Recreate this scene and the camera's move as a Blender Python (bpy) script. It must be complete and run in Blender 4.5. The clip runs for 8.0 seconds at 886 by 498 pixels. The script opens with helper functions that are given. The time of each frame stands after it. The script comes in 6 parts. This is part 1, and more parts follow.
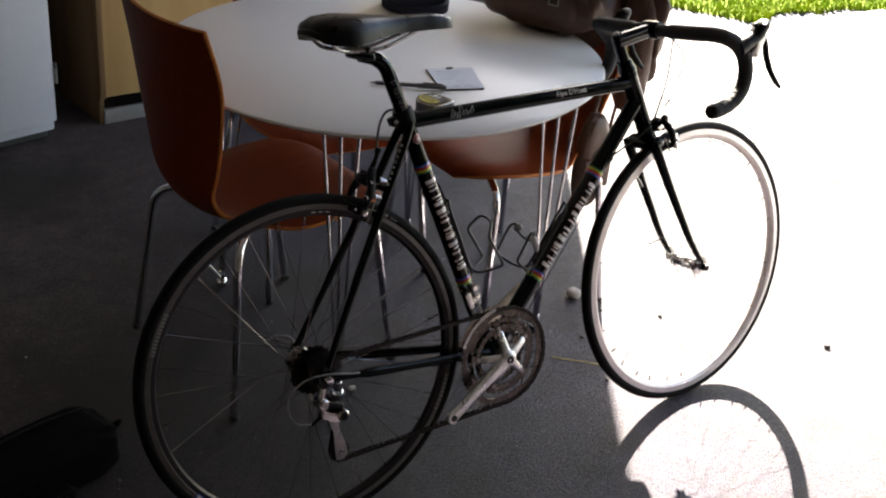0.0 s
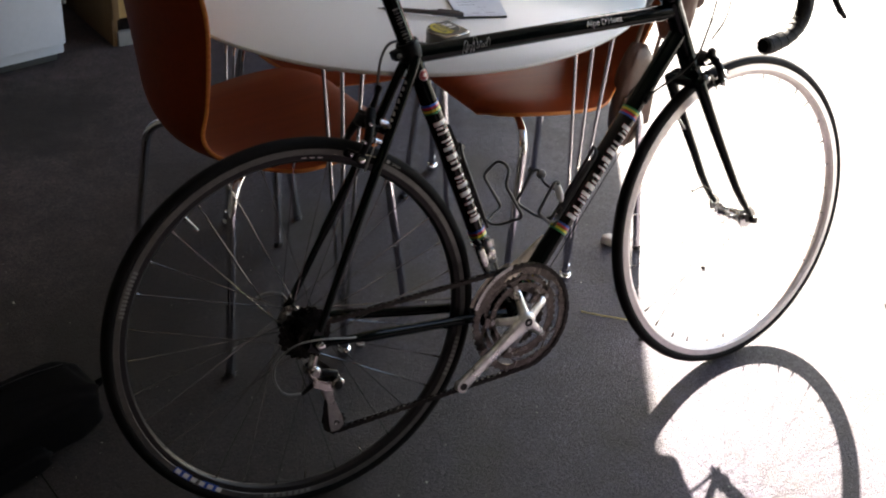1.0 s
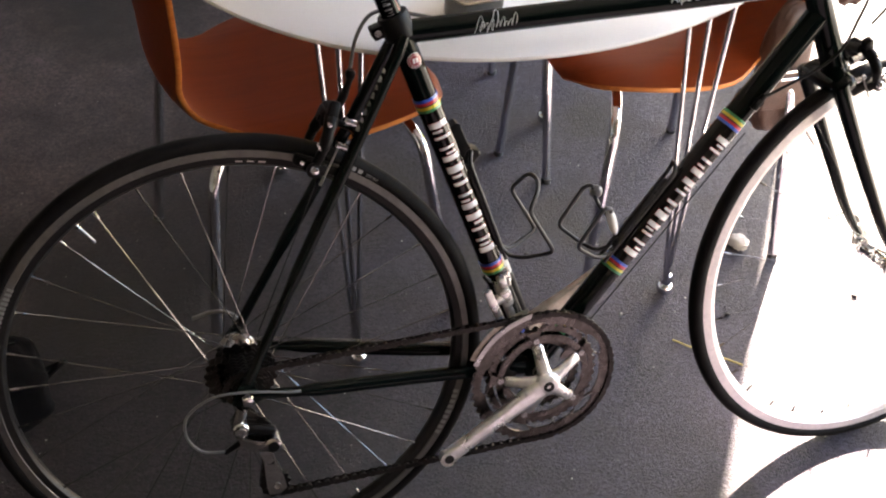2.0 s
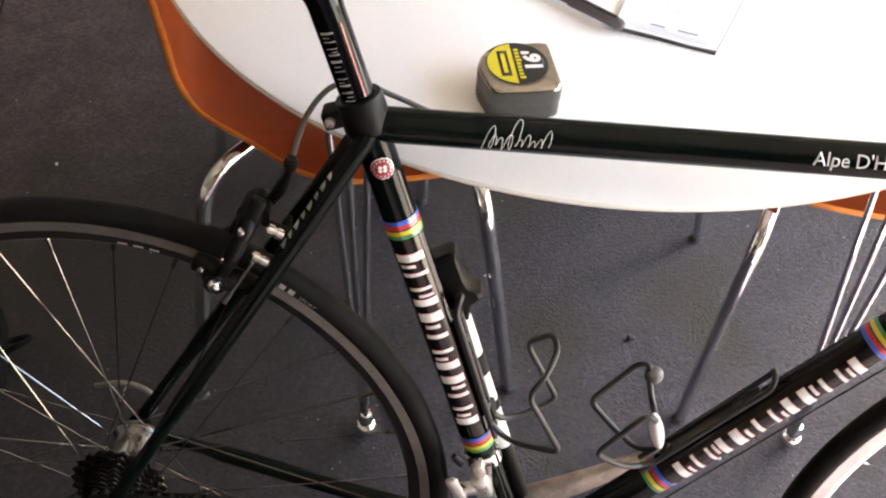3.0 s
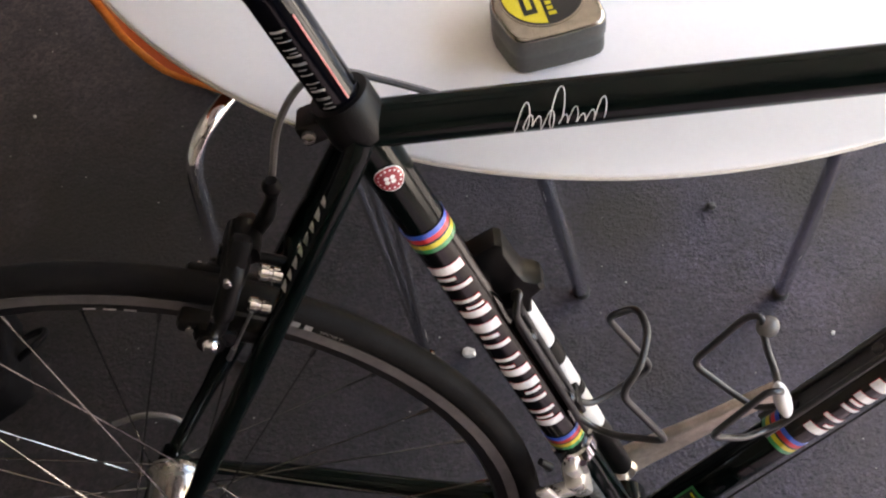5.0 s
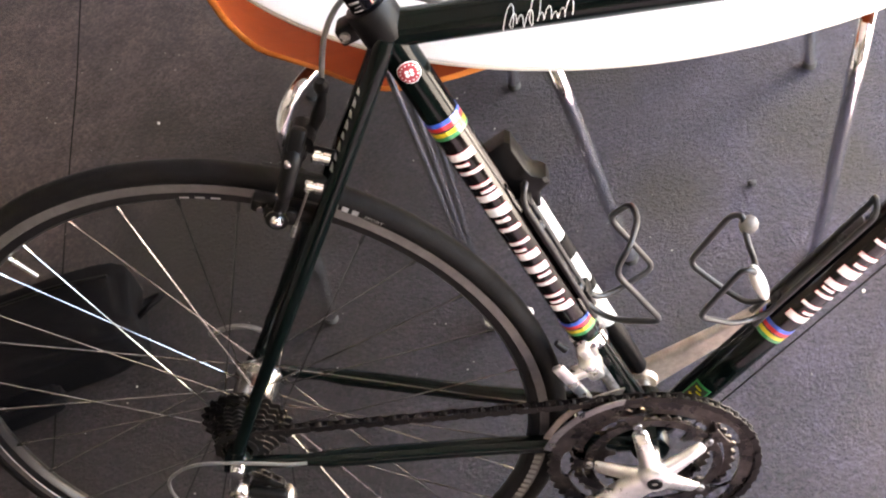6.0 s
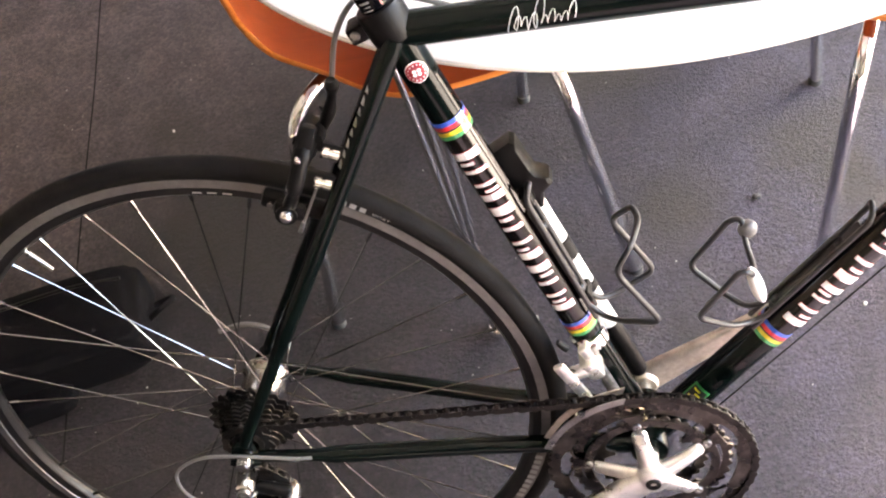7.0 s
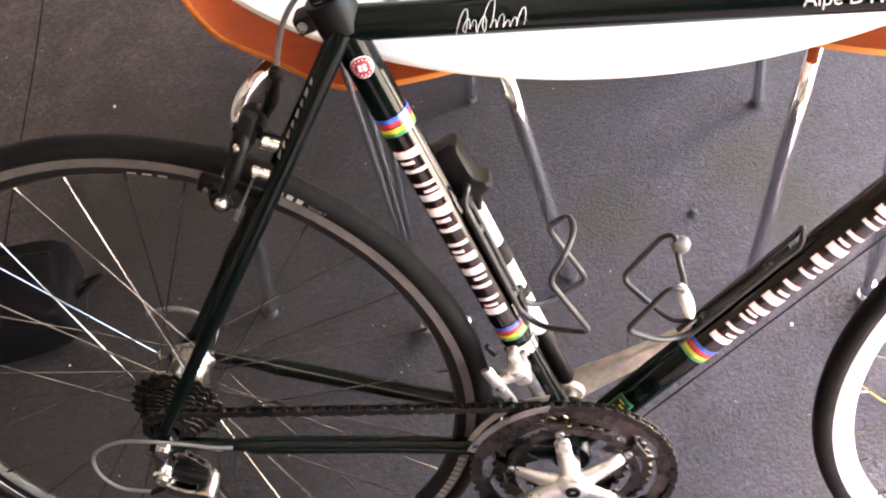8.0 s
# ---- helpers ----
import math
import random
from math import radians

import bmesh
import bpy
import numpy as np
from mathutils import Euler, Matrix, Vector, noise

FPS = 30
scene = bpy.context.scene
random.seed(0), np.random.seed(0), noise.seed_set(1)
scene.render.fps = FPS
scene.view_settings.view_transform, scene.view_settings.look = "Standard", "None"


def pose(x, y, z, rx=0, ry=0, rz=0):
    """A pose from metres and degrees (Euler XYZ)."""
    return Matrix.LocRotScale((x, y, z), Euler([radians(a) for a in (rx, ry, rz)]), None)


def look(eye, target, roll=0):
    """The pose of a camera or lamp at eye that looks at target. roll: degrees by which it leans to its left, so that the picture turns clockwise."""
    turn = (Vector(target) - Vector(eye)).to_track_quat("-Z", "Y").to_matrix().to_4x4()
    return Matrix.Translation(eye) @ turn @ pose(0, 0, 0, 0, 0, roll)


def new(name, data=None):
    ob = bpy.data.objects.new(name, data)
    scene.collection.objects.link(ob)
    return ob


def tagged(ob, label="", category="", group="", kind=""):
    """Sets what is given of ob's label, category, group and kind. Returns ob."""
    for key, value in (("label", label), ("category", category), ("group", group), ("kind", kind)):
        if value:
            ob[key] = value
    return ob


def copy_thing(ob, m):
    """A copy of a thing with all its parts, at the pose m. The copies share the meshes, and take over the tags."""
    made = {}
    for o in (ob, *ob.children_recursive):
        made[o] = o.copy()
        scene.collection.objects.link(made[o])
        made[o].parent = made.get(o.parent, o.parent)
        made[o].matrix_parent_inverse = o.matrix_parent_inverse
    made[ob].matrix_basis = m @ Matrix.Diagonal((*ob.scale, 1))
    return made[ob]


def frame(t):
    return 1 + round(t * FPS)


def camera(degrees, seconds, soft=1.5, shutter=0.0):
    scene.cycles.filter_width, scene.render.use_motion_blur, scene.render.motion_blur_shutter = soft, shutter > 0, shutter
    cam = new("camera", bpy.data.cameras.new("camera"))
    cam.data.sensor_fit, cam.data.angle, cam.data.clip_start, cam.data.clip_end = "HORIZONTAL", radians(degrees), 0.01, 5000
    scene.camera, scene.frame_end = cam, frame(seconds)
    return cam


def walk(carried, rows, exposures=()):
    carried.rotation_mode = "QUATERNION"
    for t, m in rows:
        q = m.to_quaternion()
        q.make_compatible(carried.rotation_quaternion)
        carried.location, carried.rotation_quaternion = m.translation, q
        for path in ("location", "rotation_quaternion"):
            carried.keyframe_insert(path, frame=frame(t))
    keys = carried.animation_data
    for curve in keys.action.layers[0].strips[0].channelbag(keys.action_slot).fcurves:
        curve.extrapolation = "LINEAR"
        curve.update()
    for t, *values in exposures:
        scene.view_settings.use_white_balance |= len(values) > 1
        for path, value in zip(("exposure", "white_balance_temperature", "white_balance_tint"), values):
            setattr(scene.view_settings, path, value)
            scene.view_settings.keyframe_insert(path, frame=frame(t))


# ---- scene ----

# ---- camera and walk ----
cam = camera(43.43, 8.0, soft=2.1)
PATH = [
    (0, pose(-0.8378, -1.4628, 1.5339, 61.848, -5.045, -33.565)),
    (0.5, pose(-0.8127, -1.4389, 1.5394, 58.812, -4.343, -32.954)),
    (1.0, pose(-0.6358, -1.3134, 1.4763, 57.461, -4.409, -30.579)),
    (1.2, pose(-0.4917, -1.2941, 1.4994, 57.376, -3.197, -26.234)),
    (2.5, pose(0.1313, -0.6961, 1.3770, 43.931, -3.831, -8.133)),
    (3, pose(0.3063, -0.4836, 1.3618, 40.897, -3.471, 3.227)),
    (3.5, pose(0.3285, -0.3243, 1.3406, 36.989, -2.239, 1.411)),
    (4, pose(0.3187, -0.2088, 1.3058, 33.622, -2.198, -0.428)),
    (4.5, pose(0.3049, -0.1878, 1.2976, 31.978, -0.746, -1.556)),
    (5, pose(0.3149, -0.2323, 1.2855, 30.225, 4.611, -3.499)),
    (5.2, pose(0.3329, -0.2829, 1.2989, 30.726, 6.198, -2.278)),
    (6.5, pose(0.4081, -0.4985, 1.3508, 36.165, 10.599, 0.323)),
    (7, pose(0.4034, -0.4917, 1.3506, 36.207, 10.082, 0.925)),
    (7.5, pose(0.4056, -0.5032, 1.3485, 36.605, 9.103, 1.796)),
    (8, pose(0.4075, -0.4858, 1.3500, 36.055, 5.427, 2.063)),
]
EXPOSURES = [(0.0, 4.08, 7000, 11), (0.5, 4.13, 7000, 11), (1.2, 4.5, 7000, 11), (2.3, 5.82, 7700, 15), (3.0, 6.0, 7800, 13), (3.5, 5.84, 7550, 13), (4.0, 5.55, 7500, 14), (5.0, 5.72, 7450, 15), (6.3, 7.05, 7700, 17), (8.0, 7.05, 7800, 17)]
walk(cam, PATH, EXPOSURES)

# ---- world, sun, light ----
SUN_AZ, SUN_EL = radians(55.5), radians(32.5)
sun_way = Vector((math.cos(SUN_AZ) * math.cos(SUN_EL), math.sin(SUN_AZ) * math.cos(SUN_EL), math.sin(SUN_EL)))
world = bpy.data.worlds.new("sky")
scene.world = world
world.use_nodes = True
wn = world.node_tree.nodes
sky = wn.new("ShaderNodeTexSky")
sky.sky_type, sky.sun_disc = "NISHITA", False
sky.sun_elevation, sky.sun_rotation = SUN_EL, radians(90) - SUN_AZ
wn["Background"].inputs["Strength"].default_value = 0.048
world.node_tree.links.new(sky.outputs[0], wn["Background"].inputs["Color"])
lamp = bpy.data.lights.new("sun", "SUN")
lamp.energy, lamp.angle, lamp.color = 5.0, radians(0.5), (1.0, 0.95, 0.88)
sun = new("sun", lamp)
sun.matrix_world = look(sun_way * 20, (0, 0, 0))


# ---- materials ----
def mat(name, color, rough=0.5, metal=0.0, coat=0.0, grain=None, bump=None, blotch=None, rough_var=0.0, spec=0.5, color2=None, rand=0.0):
    """color: linear base; color2: second colour; grain, blotch: (scale, amount) of small and large variation; bump: (scale, metres)."""
    m = bpy.data.materials.new(name)
    m.use_nodes = True
    nt = m.node_tree
    n, l = nt.nodes, nt.links
    b = n["Principled BSDF"]
    b.inputs["Roughness"].default_value, b.inputs["Metallic"].default_value = rough, metal
    b.inputs["Coat Weight"].default_value, b.inputs["Coat Roughness"].default_value = coat, 0.06
    b.inputs["Specular IOR Level"].default_value = spec
    tc = n.new("ShaderNodeTexCoord")
    out = None

    def noise_tex(scale, detail=4.0, rough_=0.6):
        t = n.new("ShaderNodeTexNoise")
        t.inputs["Scale"].default_value, t.inputs["Detail"].default_value, t.inputs["Roughness"].default_value = scale, detail, rough_
        l.new(tc.outputs["Object"], t.inputs["Vector"])
        return t

    rgb = n.new("ShaderNodeRGB")
    rgb.outputs[0].default_value = (*color, 1)
    out = rgb.outputs[0]
    for spec_, second in ((blotch, color2 or tuple(c * 0.45 for c in color)), (grain, tuple(c * 0.5 for c in color))):
        if not spec_:
            continue
        t = noise_tex(spec_[0])
        r = n.new("ShaderNodeMapRange")
        r.inputs["From Min"].default_value, r.inputs["From Max"].default_value = 0.35, 0.7
        r.inputs["To Max"].default_value = spec_[1]
        l.new(t.outputs["Fac"], r.inputs["Value"])
        mix = n.new("ShaderNodeMix")
        mix.data_type = "RGBA"
        l.new(r.outputs[0], mix.inputs[0])
        l.new(out, mix.inputs[6])
        mix.inputs[7].default_value = (*second, 1)
        out = mix.outputs[2]
    if rand:
        oi = n.new("ShaderNodeObjectInfo")
        hsv = n.new("ShaderNodeHueSaturation")
        mr = n.new("ShaderNodeMapRange")
        mr.inputs["To Min"].default_value, mr.inputs["To Max"].default_value = 1 - rand, 1 + rand
        l.new(oi.outputs["Random"], mr.inputs["Value"])
        l.new(mr.outputs[0], hsv.inputs["Value"])
        l.new(out, hsv.inputs["Color"])
        out = hsv.outputs[0]
    l.new(out, b.inputs["Base Color"])
    if rough_var:
        t = noise_tex(35.0)
        r = n.new("ShaderNodeMapRange")
        r.inputs["To Min"].default_value, r.inputs["To Max"].default_value = max(0.02, rough - rough_var), min(1, rough + rough_var)
        r.inputs["From Min"].default_value, r.inputs["From Max"].default_value = 0.3, 0.7
        l.new(t.outputs["Fac"], r.inputs["Value"])
        l.new(r.outputs[0], b.inputs["Roughness"])
    if bump:
        t = noise_tex(bump[0], 3.0)
        bp = n.new("ShaderNodeBump")
        bp.inputs["Strength"].default_value, bp.inputs["Distance"].default_value = 1.0, bump[1]
        l.new(t.outputs["Fac"], bp.inputs["Height"])
        l.new(bp.outputs[0], b.inputs["Normal"])
    return m


FRAME = mat("frame_paint", (0.0012, 0.0034, 0.0028), 0.16, 0.0, 0.05, spec=0.12, grain=(900, 0.5), rough_var=0.06)
PANEL = mat("black_panel_paint", (0.0022, 0.0013, 0.0013), 0.16, 0.0, 0.08, spec=0.3, grain=(700, 0.4), rough_var=0.05)
POSTBLACK = mat("anodised_black", (0.0014, 0.0016, 0.0026), 0.15, 0.0, 0.1, spec=0.17, grain=(500, 0.4), rough_var=0.08)
BLACK = mat("black_plastic", (0.0026, 0.0023, 0.0023), 0.42, spec=0.14, grain=(300, 0.5), rough_var=0.12, bump=(900, 0.0002))
RUBBER = mat("tyre_rubber", (0.004, 0.0033, 0.0032), 0.7, spec=0.14, grain=(250, 0.5), blotch=(12, 0.6), color2=(0.0075, 0.006, 0.0054), rough_var=0.1, bump=(700, 0.0003))
WIRE = mat("black_coated_wire", (0.012, 0.012, 0.013), 0.38, grain=(300, 0.5), rough_var=0.1)
TAPE = mat("bar_tape", (0.012, 0.012, 0.012), 0.75, grain=(200, 0.6), bump=(500, 0.0006))
CHROME = mat("chrome", (0.82, 0.82, 0.83), 0.07, 1.0, grain=(120, 0.3), rough_var=0.05)
STEEL = mat("dull_steel", (0.5, 0.49, 0.47), 0.32, 1.0, grain=(260, 0.6), blotch=(30, 0.5), rough_var=0.12)
ALLOY = mat("polished_alloy", (0.8, 0.785, 0.765), 0.32, 0.85, grain=(160, 0.25), blotch=(40, 0.5), color2=(0.5, 0.46, 0.41), rough_var=0.1)
RINGM = mat("chainring_alloy", (0.15, 0.135, 0.122), 0.3, 1.0, grain=(180, 0.8), blotch=(60, 0.9), color2=(0.035, 0.028, 0.024), rough_var=0.16)
DULLALLOY = mat("dull_alloy", (0.58, 0.51, 0.42), 0.42, 0.8, grain=(160, 0.4), blotch=(40, 0.6), color2=(0.2, 0.17, 0.14), rough_var=0.1)
OILY = mat("oily_steel", (0.022, 0.018, 0.016), 0.34, 0.7, grain=(400, 0.7), rough_var=0.15, rand=0.3)
RIM = mat("rim_alloy", (0.17, 0.157, 0.149), 0.5, 0.7, grain=(150, 0.4), blotch=(20, 0.4), rough_var=0.1)
# front rim's sunlight put into its colour; also used for the worn dashes
RIMSUNPALE = mat("rim_sunlit_pale", (0.78, 0.72, 0.7), 0.42, 0.6, grain=(150, 0.3), blotch=(20, 0.3), rough_var=0.1)
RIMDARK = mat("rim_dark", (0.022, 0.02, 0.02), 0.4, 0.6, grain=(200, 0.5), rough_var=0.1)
HUBM = mat("hub_alloy", (0.42, 0.4, 0.38), 0.2, 1.0, grain=(160, 0.4), blotch=(30, 0.7), color2=(0.16, 0.15, 0.14), rough_var=0.12)
SHINY = mat("bright_alloy", (0.7, 0.68, 0.65), 0.17, 1.0, grain=(160, 0.4), blotch=(50, 0.8), color2=(0.3, 0.28, 0.26), rough_var=0.14)
SPOKE = mat("spoke_steel", (0.2, 0.19, 0.185), 0.15, 1.0, grain=(300, 0.3))
CABLE = mat("cable_housing", (0.15, 0.143, 0.136), 0.45, 0.2, grain=(300, 0.4))
WHITE = mat("white_decal", (0.78, 0.76, 0.74), 0.35, coat=0.6, grain=(600, 0.25))
TYREINK = mat("tyre_print", (0.3, 0.29, 0.28), 0.6, grain=(500, 0.5), blotch=(90, 0.5))
DARKRED = mat("dark_red_decal", (0.26, 0.012, 0.022), 0.35, coat=0.6, grain=(600, 0.3))
WORN = mat("worn_sticker", (0.55, 0.54, 0.52), 0.45, grain=(350, 0.9), blotch=(120, 0.9), color2=(0.02, 0.02, 0.02))
RED = mat("red_decal", (0.5, 0.012, 0.02), 0.35, coat=0.6, grain=(600, 0.3))
BLUE = mat("blue_decal", (0.016, 0.08, 0.45), 0.35, coat=0.6, grain=(600, 0.3))
YELLOW = mat("yellow_decal", (0.6, 0.48, 0.02), 0.35, coat=0.6, grain=(600, 0.3))
GREEN = mat("green_decal", (0.02, 0.22, 0.07), 0.35, coat=0.6, grain=(600, 0.3))
SADDLE = mat("saddle_leather", (0.004, 0.0036, 0.0038), 0.34, coat=0.0, spec=0.2, grain=(160, 0.5), rough_var=0.1, bump=(900, 0.0001))
TABLETOP = mat("white_laminate", (0.89, 0.875, 0.86), 0.36, grain=(220, 0.05), blotch=(4, 0.08), color2=(0.74, 0.72, 0.69))
EDGE = mat("edge_band", (0.74, 0.7, 0.65), 0.35, 0.0, grain=(200, 0.3))
PAPER = mat("note_paper", (0.74, 0.76, 0.82), 0.8, grain=(900, 0.1))
INK = mat("ink", (0.26, 0.26, 0.31), 0.7)
PENCIL = mat("pencil_grey", (0.36, 0.36, 0.4), 0.8)
PENM = mat("pen_plastic", (0.09, 0.082, 0.092), 0.3, coat=0.3, grain=(300, 0.3))
PUMPW = mat("pump_white", (0.68, 0.67, 0.64), 0.35, coat=0.3, grain=(300, 0.2), blotch=(60, 0.2))
CASEG = mat("tape_case_metal", (0.4, 0.355, 0.29), 0.2, 0.85, coat=0.3, grain=(220, 0.4), blotch=(50, 0.4), rough_var=0.1)
CASED = mat("tape_case_side", (0.11, 0.105, 0.095), 0.45, 0.3, grain=(300, 0.4))
LABELK = mat("label_black", (0.01, 0.01, 0.01), 0.35)
BAGM = mat("black_nylon", (0.0045, 0.004, 0.0048), 0.85, spec=0.06, grain=(120, 0.5), bump=(900, 0.0006))
LEATHER = mat("brown_leather", (0.075, 0.031, 0.0165), 0.45, grain=(90, 0.5), blotch=(9, 0.5), rough_var=0.1, bump=(260, 0.0012))
NAVY = mat("navy_cloth", (0.012, 0.014, 0.03), 0.9, grain=(220, 0.4), bump=(700, 0.0008))
RUBBERFOOT = mat("rubber_foot", (0.03, 0.028, 0.027), 0.8, grain=(200, 0.4))
PEBBLE = mat("pale_pebble", (0.5, 0.47, 0.43), 0.9, grain=(120, 0.5), bump=(300, 0.001))
DARKSPECK = mat("dark_chip", (0.04, 0.036, 0.034), 0.9, grain=(160, 0.5))
CONCRETE = mat("pale_concrete", (0.28, 0.27, 0.26), 0.9, grain=(90, 0.3), blotch=(2.5, 0.4), color2=(0.21, 0.2, 0.19), bump=(220, 0.001))
JOINTM = mat("joint_filler", (0.007, 0.006, 0.0055), 0.95, spec=0.1, grain=(90, 0.6))
STRAW = mat("straw", (0.5, 0.38, 0.12), 0.8, grain=(200, 0.4))
WHITECAB = mat("white_enamel", (0.5, 0.5, 0.53), 0.4, grain=(60, 0.1), blotch=(3, 0.2), color2=(0.38, 0.37, 0.385), rough_var=0.08)
WALLM = mat("wall_paint", (0.27, 0.25, 0.235), 0.85, grain=(40, 0.2), blotch=(1.5, 0.3), bump=(160, 0.0008))
CEILM = mat("ceiling_paint", (0.46, 0.445, 0.43), 0.9, grain=(30, 0.2), blotch=(1.2, 0.25))
WEB = mat("cobweb", (0.75, 0.73, 0.7), 0.9)


def wood_mat(name, c1, c2, scale, rough, coat=0.0, axis=0):
    m = bpy.data.materials.new(name)
    m.use_nodes = True
    n, l = m.node_tree.nodes, m.node_tree.links
    b = n["Principled BSDF"]
    tc, mp = n.new("ShaderNodeTexCoord"), n.new("ShaderNodeMapping")
    sc = [scale] * 3
    sc[axis] = scale * 0.07
    mp.inputs["Scale"].default_value = sc
    t = n.new("ShaderNodeTexNoise")
    t.inputs["Scale"].default_value, t.inputs["Detail"].default_value = 1.0, 6.0
    t.inputs["Distortion"].default_value = 0.8
    ramp = n.new("ShaderNodeValToRGB")
    ramp.color_ramp.elements[0].position, ramp.color_ramp.elements[1].position = 0.3, 0.72
    ramp.color_ramp.elements[0].color, ramp.color_ramp.elements[1].color = (*c1, 1), (*c2, 1)
    l.new(tc.outputs["Object"], mp.inputs[0])
    l.new(mp.outputs[0], t.inputs["Vector"])
    l.new(t.outputs["Fac"], ramp.inputs[0])
    l.new(ramp.outputs[0], b.inputs["Base Color"])
    bp = n.new("ShaderNodeBump")
    bp.inputs["Strength"].default_value, bp.inputs["Distance"].default_value = 0.5, 0.0004
    l.new(t.outputs["Fac"], bp.inputs["Height"])
    l.new(bp.outputs[0], b.inputs["Normal"])
    b.inputs["Roughness"].default_value, b.inputs["Coat Weight"].default_value = rough, coat
    b.inputs["Specular IOR Level"].default_value = 0.12
    b.inputs["Coat Roughness"].default_value = 0.15
    return m


SHELL = wood_mat("chair_veneer", (0.155, 0.0245, 0.0045), (0.19, 0.03, 0.0055), 60, 0.55, 0.0)
SHELLEDGE = wood_mat("chair_ply_edge", (0.36, 0.1, 0.02), (0.5, 0.17, 0.04), 90, 0.5, 0.1)
PLY = wood_mat("yellow_plywood", (0.42, 0.26, 0.11), (0.52, 0.34, 0.15), 14, 0.6, 0.05, 2)
PLYDARK = wood_mat("cabinet_side", (0.13, 0.075, 0.035), (0.2, 0.12, 0.06), 14, 0.65, 0.0, 2)


def ground_mat():
    """Dark exposed-aggregate floor: fine stones, stains, worn paler patches, painted light and dimness."""
    m = bpy.data.materials.new("aggregate_floor")
    m.use_nodes = True
    n, l = m.node_tree.nodes, m.node_tree.links
    b = n["Principled BSDF"]
    tc = n.new("ShaderNodeTexCoord")

    def noise_tex(scale, detail, r=0.6):
        t = n.new("ShaderNodeTexNoise")
        t.inputs["Scale"].default_value, t.inputs["Detail"].default_value, t.inputs["Roughness"].default_value = scale, detail, r
        l.new(tc.outputs["Object"], t.inputs["Vector"])
        return t

    def ramp(src, stops):
        r = n.new("ShaderNodeValToRGB")
        e = r.color_ramp.elements
        e[0].position, e[0].color = stops[0][0], (*stops[0][1], 1)
        e[1].position, e[1].color = stops[1][0], (*stops[1][1], 1)
        l.new(src, r.inputs[0])
        return r.outputs[0]

    def mix(a, c, fac, mode="MIX"):
        x = n.new("ShaderNodeMix")
        x.data_type, x.blend_type = "RGBA", mode
        l.new(a, x.inputs[6])
        l.new(c, x.inputs[7])
        if isinstance(fac, float):
            x.inputs[0].default_value = fac
        else:
            l.new(fac, x.inputs[0])
        return x.outputs[2]

    big = ramp(noise_tex(1.7, 5.0).outputs["Fac"], ((0.32, (0.0146, 0.0115, 0.0192)), (0.7, (0.024, 0.0192, 0.0315))))
    # stronger light on the north-west floor, put into the colour as brown
    way = n.new("ShaderNodeVectorMath")
    way.operation = "DOT_PRODUCT"
    l.new(tc.outputs["Object"], way.inputs[0])
    way.inputs[1].default_value = (1.0, -0.8, 0.0)
    wob = n.new("ShaderNodeMath")
    wob.operation = "ADD"
    l.new(way.outputs["Value"], wob.inputs[0])
    l.new(noise_tex(2.2, 4.0).outputs["Fac"], wob.inputs[1])
    west = n.new("ShaderNodeMapRange")
    west.inputs["From Min"].default_value, west.inputs["From Max"].default_value = -0.08, -1.0
    l.new(wob.outputs[0], west.inputs["Value"])
    nw_lift = n.new("ShaderNodeRGB")
    nw_lift.outputs[0].default_value = (0.05, 0.0365, 0.0335, 1)
    # dim, warm-lit west side: light's falloff and tint mixed into the colour
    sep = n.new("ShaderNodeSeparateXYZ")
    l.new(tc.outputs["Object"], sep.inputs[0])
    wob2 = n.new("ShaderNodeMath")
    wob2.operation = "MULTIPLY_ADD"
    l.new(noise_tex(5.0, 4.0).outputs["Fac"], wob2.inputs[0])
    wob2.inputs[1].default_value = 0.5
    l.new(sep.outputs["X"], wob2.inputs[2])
    west_brown = n.new("ShaderNodeMapRange")
    west_brown.inputs["From Min"].default_value, west_brown.inputs["From Max"].default_value = 0.8, 0.3
    west_brown.inputs["To Max"].default_value = 0.85
    l.new(wob2.outputs[0], west_brown.inputs["Value"])
    west_dim = n.new("ShaderNodeRGB")
    west_dim.outputs[0].default_value = (0.0118, 0.0081, 0.0076, 1)
    col = mix(mix(big, west_dim.outputs[0], west_brown.outputs[0]), nw_lift.outputs[0], west.outputs[0])
    sun_lift = n.new("ShaderNodeMapRange")   # sunlight near the opening, lifted into the floor colour
    sun_lift.inputs["From Min"].default_value, sun_lift.inputs["From Max"].default_value = 1.2, 1.6
    sun_lift.inputs["To Max"].default_value = 0.75
    l.new(wob2.outputs[0], sun_lift.inputs["Value"])
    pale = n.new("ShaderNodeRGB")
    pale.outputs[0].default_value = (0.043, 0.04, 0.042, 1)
    col = mix(col, pale.outputs[0], sun_lift.outputs[0])
    # grains of a few millimetres, mottling of a few centimetres
    grains = noise_tex(120, 5.0, 0.85)
    calm = n.new("ShaderNodeMapRange")   # weaker grain towards the north-west
    calm.inputs["To Min"].default_value, calm.inputs["To Max"].default_value = 0.66, 0.28
    l.new(west.outputs[0], calm.inputs["Value"])
    col = mix(col, ramp(grains.outputs["Fac"], ((0.37, (0.34, 0.34, 0.34)), (0.65, (1.85, 1.8, 1.8)))), calm.outputs[0], "MULTIPLY")
    v = n.new("ShaderNodeTexVoronoi")
    v.inputs["Scale"].default_value = 190
    v.inputs["Randomness"].default_value = 1.0
    l.new(tc.outputs["Object"], v.inputs["Vector"])
